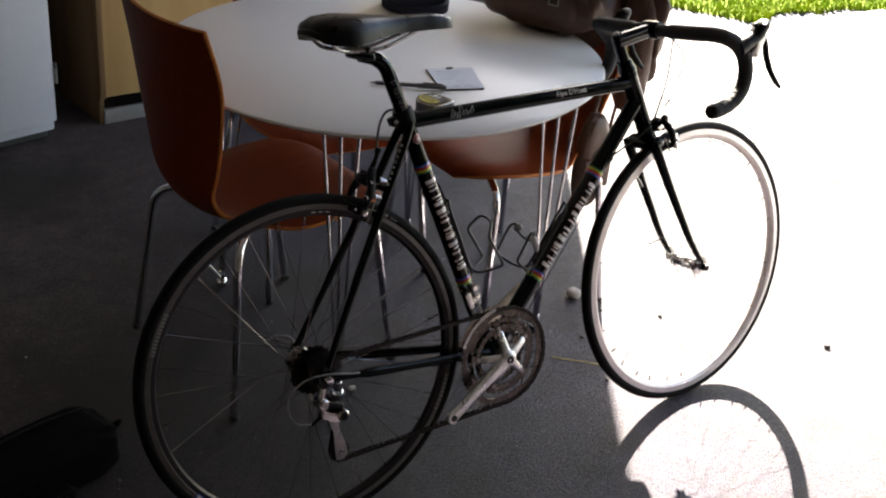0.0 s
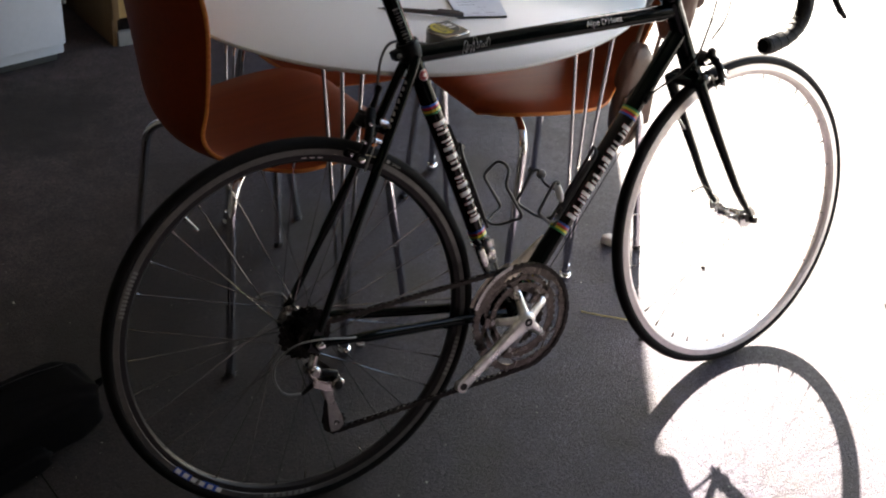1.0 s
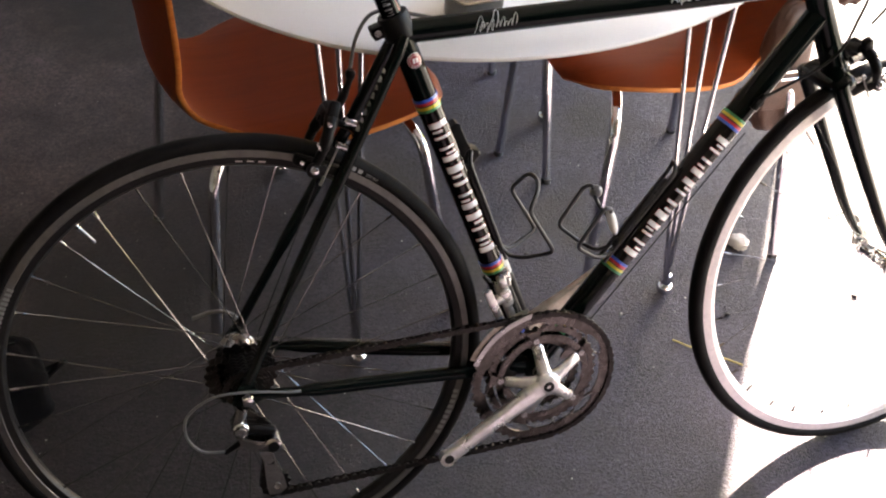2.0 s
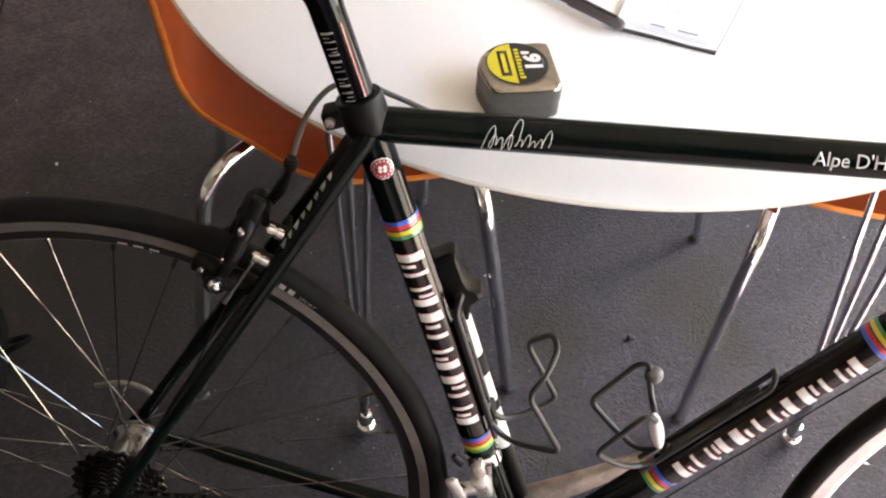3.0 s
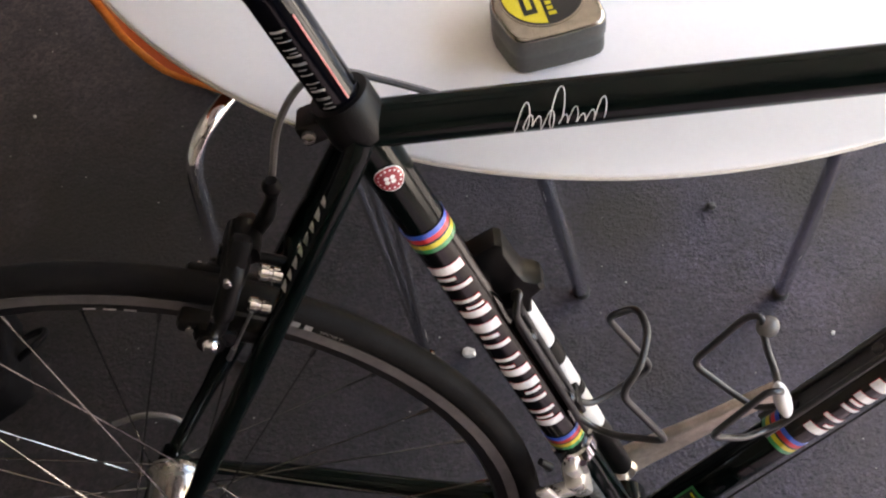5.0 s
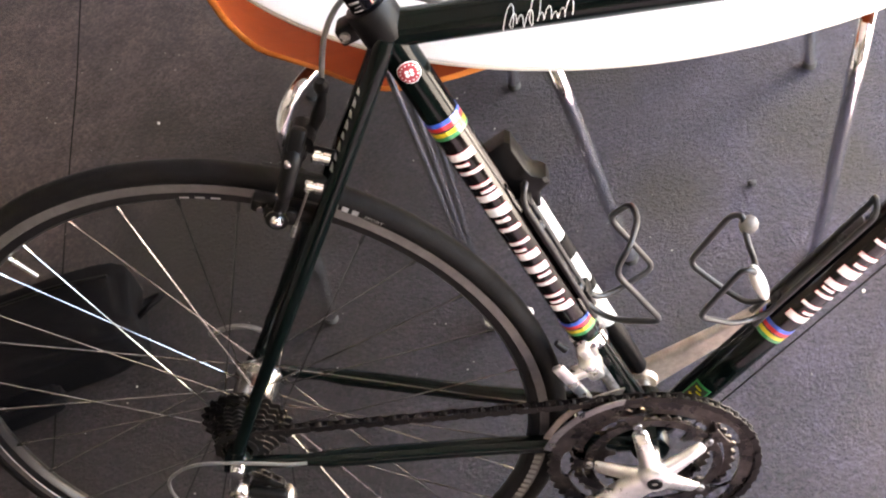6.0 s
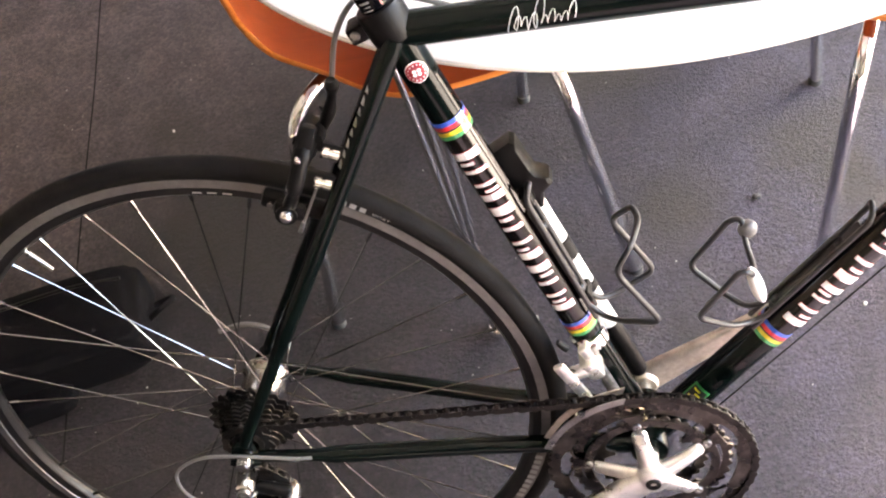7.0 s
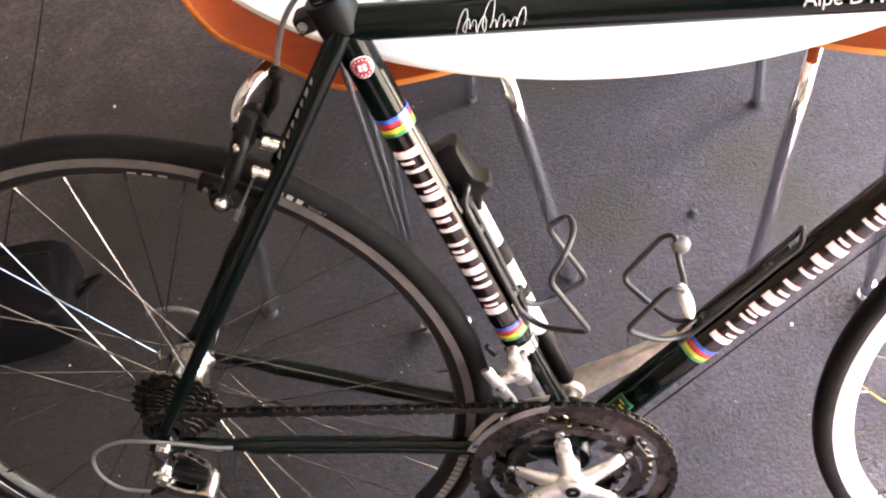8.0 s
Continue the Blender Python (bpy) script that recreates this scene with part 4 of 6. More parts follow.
def make_crankset():
    ang = math.atan2(CRANK_D.z, CRANK_D.x)
    arm = [BB + CRANK_D * s + Vector((0, y, 0)) for s, y in ((0.0, -0.068), (0.03, -0.0705), (0.08, -0.075), (0.13, -0.0795), (0.172, -0.083))]
    g = Geo()
    across = SIDE.cross(CRANK_D)
    n = 14
    ring_pts = []
    for i, p in enumerate(arm):
        w, t = (0.0165, 0.0145, 0.0118, 0.011, 0.0122)[i], (0.0085, 0.0075, 0.0064, 0.006, 0.006)[i]
        ring_pts.append([p + across * w * math.copysign(abs(math.cos(math.tau * k / n)) ** 0.6, math.cos(math.tau * k / n)) + SIDE * t * math.copysign(abs(math.sin(math.tau * k / n)) ** 0.6, math.sin(math.tau * k / n)) for k in range(n)])
    verts = [q for r in ring_pts for q in r]
    g.add(verts, [(i * n + k, i * n + (k + 1) % n, (i + 1) * n + (k + 1) % n, (i + 1) * n + k) for i in range(4) for k in range(n)] + [tuple(range(n))])
    end = arm[-1]
    cap = [end + CRANK_D * 0.0122 * math.cos(w) + across * 0.0122 * math.sin(w) for w in [radians(-90 + 180 * i / 10) for i in range(11)]]
    g.add([p + SIDE * 0.006 for p in cap] + [p - SIDE * 0.006 for p in cap], [tuple(range(11)), tuple(range(11, 22))[::-1]] + [(i, i + 1, 12 + i, 11 + i) for i in range(10)])
    # five-armed spider
    for k in range(5):
        a = ang + math.tau * (k + 0.5) / 5
        u = Vector((math.cos(a), 0, math.sin(a)))
        v = SIDE.cross(u)
        sec = []
        for s, w, t, y in ((0.004, 0.0135, 0.007, -0.0675), (0.024, 0.0098, 0.006, -0.064), (0.044, 0.0082, 0.0048, -0.0595), (0.056, 0.0078, 0.0034, -0.0565), (0.0585, 0.006, 0.0024, -0.0555)):
            c = BB + u * s + Vector((0, y, 0))
            sec.append([c + v * w * math.copysign(abs(math.cos(math.tau * q / 10)) ** 0.7, math.cos(math.tau * q / 10)) + SIDE * t * math.sin(math.tau * q / 10) for q in range(10)])
        g.add([q for r in sec for q in r], [(i * 10 + q, i * 10 + (q + 1) % 10, (i + 1) * 10 + (q + 1) % 10, (i + 1) * 10 + q) for i in range(4) for q in range(10)] + [tuple(40 + q for q in range(10))])
    g.lathe([(0.009, -0.0775), (0.0155, -0.076), (0.019, -0.072), (0.02, -0.064), (0.017, -0.058)], BB, (0, 1, 0), 24, loop=False)
    crank = part("crankset", g, ALLOY, bike, "scuffed silver crank without a pedal", 50)
    part("crank_bolt", Geo().lathe([(0.0032, -0.0772), (0.0035, -0.0795), (0.0075, -0.0795), (0.0082, -0.0775)], BB, (0, 1, 0), 18), BLACK, crank, "dark crank bolt")
    part("pedal_hole", Geo().lathe([(0.0052, -0.0072), (0.0068, -0.0072), (0.0068, 0.006), (0.0052, 0.006)], end, (0, 1, 0), 18), OILY, crank, "empty threaded pedal hole")
    # flat black disc stands in for the shade inside the hole
    part("pedal_hole", Geo().lathe([(0.0001, -0.0066), (0.0053, -0.0066), (0.0053, -0.006), (0.0001, -0.006)], end, (0, 1, 0), 18, loop=False), LABELK, crank, "black disc painted as the shaded bore of the pedal hole")

    def lobes(r0, r1, wide):
        def f(a):
            k = ((a - ang) * 5 / math.tau + 0.5) % 1.0
            d = min(k, 1 - k) * 2
            e = min(1, max(0, (d - wide) / 0.26))
            return r0 + (r1 - r0) * math.sqrt(1 - (1 - e) ** 2)
        return f

    def slot(sign):
        """Edge of the long lens-shaped holes in the outer ring, one over each arm."""
        def f(a):
            k = ((a - ang) * 5 / math.tau + 0.5) % 1.0
            d = min(k, 1 - k) * 2
            return 0.0868 + sign * 0.0066 * math.sqrt(max(0, 1 - (d / 0.4) ** 2))
        return f
    spec = ((0.1055, 52, -0.0525, 0.06, 0.0885, 0.13), (0.0825, 41, -0.0455, 0.058, 0.0725, 0.13), (0.0595, 30, -0.0385, 0.036, 0.0485, 0.13))
    for r, n2, y, r0, r1, wide in spec:
        g = Geo()
        if n2 == 52:
            g.ring(lobes(r0, 0.0868, wide), slot(-1), y - 0.0013, y + 0.0013, n2 * 10, RC)
            g.ring(slot(1), teeth(r - 0.0015, n2, 0.0044), y - 0.0013, y + 0.0013, n2 * 10, RC)
        else:
            g.ring(lobes(r0, r1, wide), teeth(r - 0.0015, n2, 0.0044), y - 0.0013, y + 0.0013, n2 * 10, RC)
        part("chainring", g, RINGM, crank, "worn dirty chainring", smooth=25)
    part("chainring_web", Geo().ring(lambda a: 0.0605, lambda a: 0.0695, -0.0529, -0.0507, 120, RC), RINGM, crank, "inner web of the outer ring", smooth=25)
    for k in range(5):
        a = ang + math.tau * (k + 0.5) / 5
        c = BB + Vector((math.cos(a), 0, math.sin(a))) * 0.0645
        part("chainring_bolt", Geo().lathe([(0.0018, -0.0545), (0.002, -0.0562), (0.0042, -0.0562), (0.0047, -0.055), (0.0047, -0.044)], c, (0, 1, 0), 14, loop=False), STEEL, crank)
    left = [BB - CRANK_D * s + Vector((0, y, 0)) for s, y in ((-0.006, 0.064), (0.03, 0.068), (0.1, 0.074), (0.172, 0.08))]
    g = Geo()
    n = 14
    ring_pts = []
    for i, p in enumerate(left):
        w, t = (0.019, 0.017, 0.0125, 0.011)[i], (0.008, 0.0075, 0.006, 0.006)[i]
        ring_pts.append([p + across * w * math.copysign(abs(math.cos(math.tau * k / n)) ** 0.6, math.cos(math.tau * k / n)) + SIDE * t * math.copysign(abs(math.sin(math.tau * k / n)) ** 0.6, math.sin(math.tau * k / n)) for k in range(n)])
    g.add([q for r in ring_pts for q in r], [(i * n + k, i * n + (k + 1) % n, (i + 1) * n + (k + 1) % n, (i + 1) * n + k) for i in range(3) for k in range(n)] + [tuple(range(n)), tuple(3 * n + k for k in range(n))])
    g.lathe([(0.015, 0.054), (0.018, 0.058), (0.018, 0.07), (0.014, 0.074)], BB, (0, 1, 0), 20, loop=False)
    part("left_crank_arm", g, DULLALLOY, bike, "scuffed silver crank arm on the far side", 50)
    part("axle", Geo().tube([BB + Vector((0, -0.06, 0)), BB + Vector((0, 0.06, 0))], 0.009, 16), STEEL, bike)


make_crankset()
UP, LOW = Vector((0.014, -0.046, 0.262)), Vector((0.034, -0.0465, 0.172))


def chain_path():
    """The chain's closed line: ring, cassette, two jockey wheels."""
    circles = [(Vector((RC.x, -0.0525, RC.z)), 0.1045, 1), (Vector((AXLE.x, -0.0463, 0.335)), 0.0243, 1), (UP, 0.0195, -1), (LOW, 0.0195, 1)]
    pts, n = [], len(circles)
    tang = []
    for i in range(n):
        (c1, r1, s1), (c2, r2, s2) = circles[i], circles[(i + 1) % n]
        d = Vector((c2.x - c1.x, c2.z - c1.z))
        L = d.length
        d /= L
        nrm = Vector((-d.y, d.x))
        q1, q2 = -s1 * r1, -s2 * r2
        sn = (q1 - q2) / L
        cs = math.sqrt(1 - sn * sn)
        m = nrm * cs + d * sn
        tang.append(((c1.x + m.x * q1, c1.z + m.y * q1), (c2.x + m.x * q2, c2.z + m.y * q2)))
    for i in range(n):
        c, r, s = circles[i]
        a_in, a_out = tang[i - 1][1], tang[i][0]
        w0, w1 = math.atan2(a_in[1] - c.z, a_in[0] - c.x), math.atan2(a_out[1] - c.z, a_out[0] - c.x)
        if s > 0:
            while w1 < w0:
                w1 += math.tau
        else:
            while w1 > w0:
                w1 -= math.tau
        k = max(3, int(abs(w1 - w0) / 0.05))
        for j in range(k + 1):
            w = w0 + (w1 - w0) * j / k
            pts.append(Vector((c.x + r * math.cos(w), c.y, c.z + r * math.sin(w))))
    return pts


def make_chain():
    pts = chain_path()
    closed = pts + [pts[0]]
    acc = [0.0]
    for a, b in zip(closed, closed[1:]):
        acc.append(acc[-1] + (b - a).length)
    total = acc[-1]
    count = 2 * round(total / 0.0254)
    pitch = total / count

    def at(s):
        s %= total
        for i in range(len(acc) - 1):
            if acc[i + 1] >= s:
                return closed[i].lerp(closed[i + 1], (s - acc[i]) / max(1e-9, acc[i + 1] - acc[i]))

    nodes = [at(i * pitch) for i in range(count)]
    g = Geo()
    for p in nodes:
        g.lathe([(0.0036, -0.0033), (0.0036, 0.0033)], p, (0, 1, 0), 8, loop=False)
    chain = part("chain", g, OILY, bike, "grimy oiled roller chain")

    def plate_mesh(y, t):
        w = []
        for k in range(13):
            a = radians(90 + 180 * k / 12)
            w.append((-pitch / 2 + 0.0042 * math.cos(a), 0.0042 * math.sin(a)))
        for k in range(13):
            a = radians(-90 + 180 * k / 12)
            w.append((pitch / 2 + 0.0042 * math.cos(a), 0.0042 * math.sin(a)))
        w.insert(0, (0, 0.0031))
        w.insert(14, (0, -0.0031))
        return Geo().prism(w, -y - t, -y).prism(w, y, y + t).mesh("link", OILY, 30)

    meshes = (plate_mesh(0.0034, 0.0009), plate_mesh(0.0023, 0.0009))
    for i in range(count):
        a, b = nodes[i], nodes[(i + 1) % count]
        ob = part("link", meshes[i % 2], OILY, chain)
        ob.location = (a + b) / 2
        d = b - a
        ob.rotation_euler = (0, -math.atan2(d.z, d.x), math.asin(max(-1, min(1, d.y / d.length))) if abs(d.z) < abs(d.x) else 0)


make_chain()


def make_derailleurs():
    rd = part("rear_derailleur", Geo().tube(rounded_path([(0.0, -0.066, 0.318), (-0.008, -0.066, 0.298), (-0.007, -0.064, 0.284), (-0.005, -0.062, 0.268)], 0.008), 0.008, 14).lathe([(0.009, -0.076), (0.011, -0.074), (0.0115, -0.05), (0.009, -0.046)], (-0.006, 0, 0.288), (0, 1, 0), 20, loop=False), SHINY, bike, "silver rear derailleur with a grey cage")
    m = Matrix.Translation((0.014, -0.066, 0.268)) @ Euler((0, radians(20), 0)).to_matrix().to_4x4()
    turn = lambda p: (0.014 + p[0] * 0.94 + p[1] * 0.342, 0.268 - p[0] * 0.342 + p[1] * 0.94)
    plate = [turn(p) for p in ((-0.024, 0.002), (-0.02, -0.014), (0.006, -0.02), (0.024, -0.018), (0.029, -0.006), (0.026, 0.006), (0.018, 0.002), (0.004, -0.004), (-0.012, -0.002))]
    face = [turn(p) for p in ((-0.021, -0.001), (-0.018, -0.012), (0.006, -0.0175), (0.022, -0.0155), (0.0265, -0.006), (0.024, 0.003), (0.018, -0.0005), (0.004, -0.0065), (-0.012, -0.0045))]
    part("outer_link", Geo().prism(plate, -0.0715, -0.06).prism(face, -0.074, -0.0716), SHINY, rd, "polished outer link")
    part("spring_link", Geo().box((0.004, 0.004, 0.009), (0.04, 0.012, 0.015), m, 0.005, 3), BLACK, rd, "black upper link")
    part("inner_link", Geo().box((0, 0.02, 0.004), (0.04, 0.008, 0.017), m, 0.003, 2), OILY, rd)
    part("knuckle", Geo().lathe([(0.009, -0.078), (0.0118, -0.076), (0.0125, -0.062), (0.0125, -0.05), (0.011, -0.044)], (0.033, 0, 0.256), (0, 1, 0), 20, loop=False), SHINY, rd, "polished lower knuckle")
    part("knuckle_cap", Geo().lathe([(0.002, -0.0795), (0.0075, -0.079), (0.008, -0.076)], (0.033, 0, 0.256), (0, 1, 0), 16, loop=False), BLACK, rd, "dark knuckle cap")
    part("bolt", Geo().lathe([(0.003, -0.0775), (0.0032, -0.08), (0.0065, -0.08), (0.007, -0.076)], (-0.006, 0, 0.288), (0, 1, 0), 16, loop=False), STEEL, rd)
    for y in (-0.0535, -0.0395):
        part("cage_plate", Geo().prism([(0.006, 0.272), (0.02, 0.276), (0.032, 0.262), (0.03, 0.24), (0.034, 0.215), (0.044, 0.185), (0.047, 0.165), (0.036, 0.156), (0.022, 0.158), (0.02, 0.175), (0.02, 0.215), (0.01, 0.25)], y - 0.0011, y + 0.0011), STEEL, rd, "dull grey cage plate")
    for c in (UP, LOW):
        part("jockey_wheel", Geo().ring(lambda a: 0.004, teeth(0.0175, 11, 0.004), -0.0022, 0.0022, 88, c), BLACK, rd, "black toothed jockey wheel", 25)
        part("bolt", Geo().lathe([(0.0015, -0.0555), (0.0045, -0.057), (0.005, -0.0545)], (c.x, 0, c.z), (0, 1, 0), 14, loop=False), STEEL, rd)
    part("cable_housing", Geo().tube(smooth_path([(0.077, -0.0665, 0.328), (0.058, -0.07, 0.333), (0.0306, -0.0725, 0.341), (0.0, -0.0735, 0.347), (-0.034, -0.073, 0.347), (-0.0605, -0.071, 0.333), (-0.074, -0.07, 0.315), (-0.074, -0.069, 0.287), (-0.058, -0.067, 0.262), (-0.028, -0.064, 0.252)], 8), 0.0018, 8), CABLE, rd, "thin grey cable housing loop")
    part("barrel_adjuster", Geo().tube([(-0.03, -0.064, 0.25), (-0.006, -0.062, 0.262)], [0.0034, 0.0046], 10), BLACK, rd)
    # front derailleur, clamped low on the seat tube
    c = BB + ST * 0.152
    fd = part("front_derailleur", Geo().lathe([(0.0155, -0.008), (0.0182, -0.007), (0.0182, 0.007), (0.0155, 0.008)], c, ST, 24), CHROME, bike, "silver front derailleur clamped to the seat tube")
    m = Matrix.Translation(c + Vector((0.0, -0.026, -0.012))) @ Euler((radians(14), radians(-20), 0)).to_matrix().to_4x4()
    part("linkage", Geo().box((0, 0, 0), (0.017, 0.026, 0.032), m, 0.005, 2).box((-0.013, -0.008, 0.004), (0.02, 0.012, 0.014), m, 0.004).box((0.004, 0.002, 0.022), (0.012, 0.014, 0.02), m, 0.004), ALLOY, fd, "bright linkage")
    for y in (-0.06, -0.046):
        n = 12
        outer = [(RC.x + 0.1155 * math.cos(radians(w)), RC.z + 0.1155 * math.sin(radians(w))) for w in [100 + 56 * i / n for i in range(n + 1)]]
        inner = [(RC.x + 0.1085 * math.cos(radians(w)), RC.z + 0.1085 * math.sin(radians(w))) for w in [156 - 54 * i / n for i in range(n + 1)]]
        g = Geo()
        k = n + 1
        verts = [(x, y - 0.0007, z) for x, z in outer + inner[::-1]] + [(x, y + 0.0007, z) for x, z in outer + inner[::-1]]
        faces = []
        for i in range(n):
            faces += [(i, i + 1, k + i + 1, k + i), (2 * k + i, 2 * k + k + i, 2 * k + k + i + 1, 2 * k + i + 1), (i, 2 * k + i, 2 * k + i + 1, i + 1), (k + i, k + i + 1, 3 * k + i + 1, 3 * k + i)]
        faces += [(0, k, 3 * k, 2 * k), (n, 2 * k + n, 3 * k + n, k + n)]
        part("cage", g.add(verts, faces), DULLALLOY if y > -0.05 else STEEL, fd, "curved steel chain cage")
    part("link_arm", Geo().box((0, 0, 0), (0.012, 0.006, 0.066), Matrix.Translation(c + Vector((-0.019, -0.043, -0.02))) @ Euler((radians(8), radians(-22), 0)).to_matrix().to_4x4(), 0.0028, 2), ALLOY, fd, "flat bright link")
    part("arm_tip", Geo().tube([c + Vector((-0.022, -0.03, 0.014)), c + Vector((-0.03, -0.03, 0.024))], [0.004, 0.003], 10), BLACK, fd)
    part("limit_screw", Geo().tube([c + Vector((0.006, -0.03, 0.004)), c + Vector((0.004, -0.03, 0.016))], 0.003, 10), STEEL, fd)


make_derailleurs()


def make_quick_release():
    for centre, w, nm in ((AXLE, 0.07, "rear"), (FAXLE, 0.055, "front")):
        qr = part("quick_release", Geo().lathe([(0.0025, -w - 0.012), (0.007, -w - 0.011), (0.0088, -w - 0.004), (0.008, -w)], centre, (0, 1, 0), 18, loop=False).tube([centre + Vector((0, -w, 0)), centre + Vector((0, w + 0.008, 0))], 0.0045, 12), CHROME if nm == "rear" else OILY, bike, "quick release skewer")
        part("lever", Geo().tube(smooth_path([centre + Vector((0, w + 0.01, 0)), centre + Vector((0.012, w + 0.018, 0.012)), centre + Vector((0.006, w + 0.022, 0.03)), centre + Vector((-0.02, w + 0.022, 0.04)), centre + Vector((-0.05, w + 0.016, 0.038))], 6), 0.003, 8), RIM, qr, "curved release lever")


make_quick_release()


# ---- brakes, saddle, bars, fork ----
def make_brake(name, centre, ahead, up, reach, fore, label):
    """A dual-pivot caliper round a tyre. ahead: away from the frame; up: away from the axle; reach: down to the pads; fore: the pads' offset ahead."""
    def P(a, q, u):
        return centre + ahead * a + up * u + Vector((0, q, 0))
    turn = Euler((0, -math.atan2(ahead.z, ahead.x), 0)).to_matrix().to_4x4()

    def block(g, at, size, bevel=0.004, tip=0.0):
        return g.box((0, 0, 0), size, Matrix.Translation(P(*at)) @ turn @ Euler((tip, 0, 0)).to_matrix().to_4x4(), bevel, 2)
    body = part(name, block(block(Geo().tube([P(-0.026, 0, 0), P(0.024, 0, 0)], 0.0042, 12), (0.012, 0.002, 0.004), (0.02, 0.036, 0.022), 0.005), (0.013, -0.017, 0.016), (0.014, 0.014, 0.028), 0.004, 0.35), BLACK, bike, label)
    for s in (-1, 1):
        f = 0.006 + 0.006 * (s < 0)
        arm = smooth_path([P(f, -s * 0.014, 0.014), P(f, s * 0.006, 0.012), P(f + 0.001, s * 0.024, 0.004), P((f + fore) * 0.5, s * 0.034, -reach * 0.3), P(fore * 0.9, s * 0.034, -reach * 0.65), P(fore, s * 0.029, -reach * 0.98)], 5)
        k = len(arm)
        part("caliper_arm", Geo().tube(arm, [0.0076] * 6 + [0.0088] * 6 + [0.0076] * 6 + [0.006] * (k - 18), 10), BLACK, body, "black caliper arm")
        holder = part("pad", block(block(Geo(), (fore - 0.006, s * 0.021, -reach + 0.003), (0.062, 0.015, 0.014), 0.004), (fore - 0.002, s * 0.027, -reach + 0.001), (0.03, 0.012, 0.017), 0.005), BLACK, body, "black brake pad holder")
        part("pad_screw", Geo().lathe([(0.0008, 0.0), (0.003, 0.0004), (0.0032, 0.003), (0.003, 0.006)], P(fore + 0.016, s * 0.0315, -reach + 0.003), (0, -s, 0), 12, loop=False), CHROME, holder, "small bright screw")
        part("pad_washer", Geo().lathe([(0.002, 0.0), (0.0098, 0.0005), (0.0098, 0.003), (0.008, 0.0035)][::-1], P(fore, s * 0.0375, -reach), (0, -s, 0), 18, loop=False), BLACK, body)
        part("pad_bolt", Geo().lathe([(0.002, -0.0045), (0.0048, -0.0035), (0.0064, -0.0005), (0.0066, 0.002), (0.006, 0.014)][::-1], P(fore, s * 0.038, -reach), (0, -s, 0), 18, loop=False), CHROME, body, "bright domed pad bolt")
    for q, u, r in ((-0.024, 0.012, 0.0052), (-0.025, -0.02, 0.005)):
        g = Geo().lathe([(0.002, -0.019), (r, -0.018), (r, -0.012), (r * 0.8, -0.0115), (r * 0.8, -0.0095), (r * 1.08, -0.009), (r * 1.08, -0.004), (0.004, -0.0025)], P(0.001, q, u), ahead, 18, loop=False)
        part("pivot_bolt", g, CHROME, body, "bright flanged bolt")
    for a, q, u in ((0.016, -0.031, 0.004), (0.018, -0.036, -0.026)):
        part("pivot_bolt", Geo().lathe([(0.001, -0.004), (0.003, -0.0035), (0.0034, 0.0), (0.003, 0.008)], P(a, q, u), (0, 1, 0), 14, loop=False), CHROME, body, "small bright pivot bolt")
    part("cable_tail", Geo().tube([P(fore - 0.02, -0.03, -reach * 0.4), P(fore - 0.016, -0.032, -reach * 1.28)], 0.0012, 6).tube([P(fore - 0.0165, -0.032, -reach * 1.1), P(fore - 0.0155, -0.032, -reach * 1.32)], 0.0021, 8), STEEL, body, "cut brake cable end")
    return P


make_brake("rear_brake", Vector((0.16, 0, 0.668)), Vector((-0.908, 0, 0.42)).normalized(), Vector((0.42, 0, 0.908)).normalized(), 0.0555, 0.0147, "black dual-pivot rear brake caliper")
rear_cable = part("rear_brake_cable", Geo().tube(smooth_path([(0.31, 0.006, 0.777), (0.285, 0.013, 0.784), (0.262, 0.02, 0.789), (0.238, 0.025, 0.794), (0.214, 0.022, 0.79), (0.195, 0.015, 0.766), (0.184, 0.008, 0.73)], 8), 0.0024, 8), CABLE, bike, "grey rear brake cable housing")
part("boot", Geo().tube(smooth_path([(0.184, 0.003, 0.732), (0.182, 0.005, 0.719), (0.175, 0.008, 0.7), (0.165, 0.011, 0.682), (0.157, 0.013, 0.668)], 4), [0.004, 0.0062, 0.0068, 0.006, 0.0045, 0.004, 0.0042, 0.005, 0.0058, 0.006, 0.0055, 0.005, 0.0045, 0.0042, 0.0042, 0.005, 0.005], 10), BLACK, rear_cable, "black rubber boot")


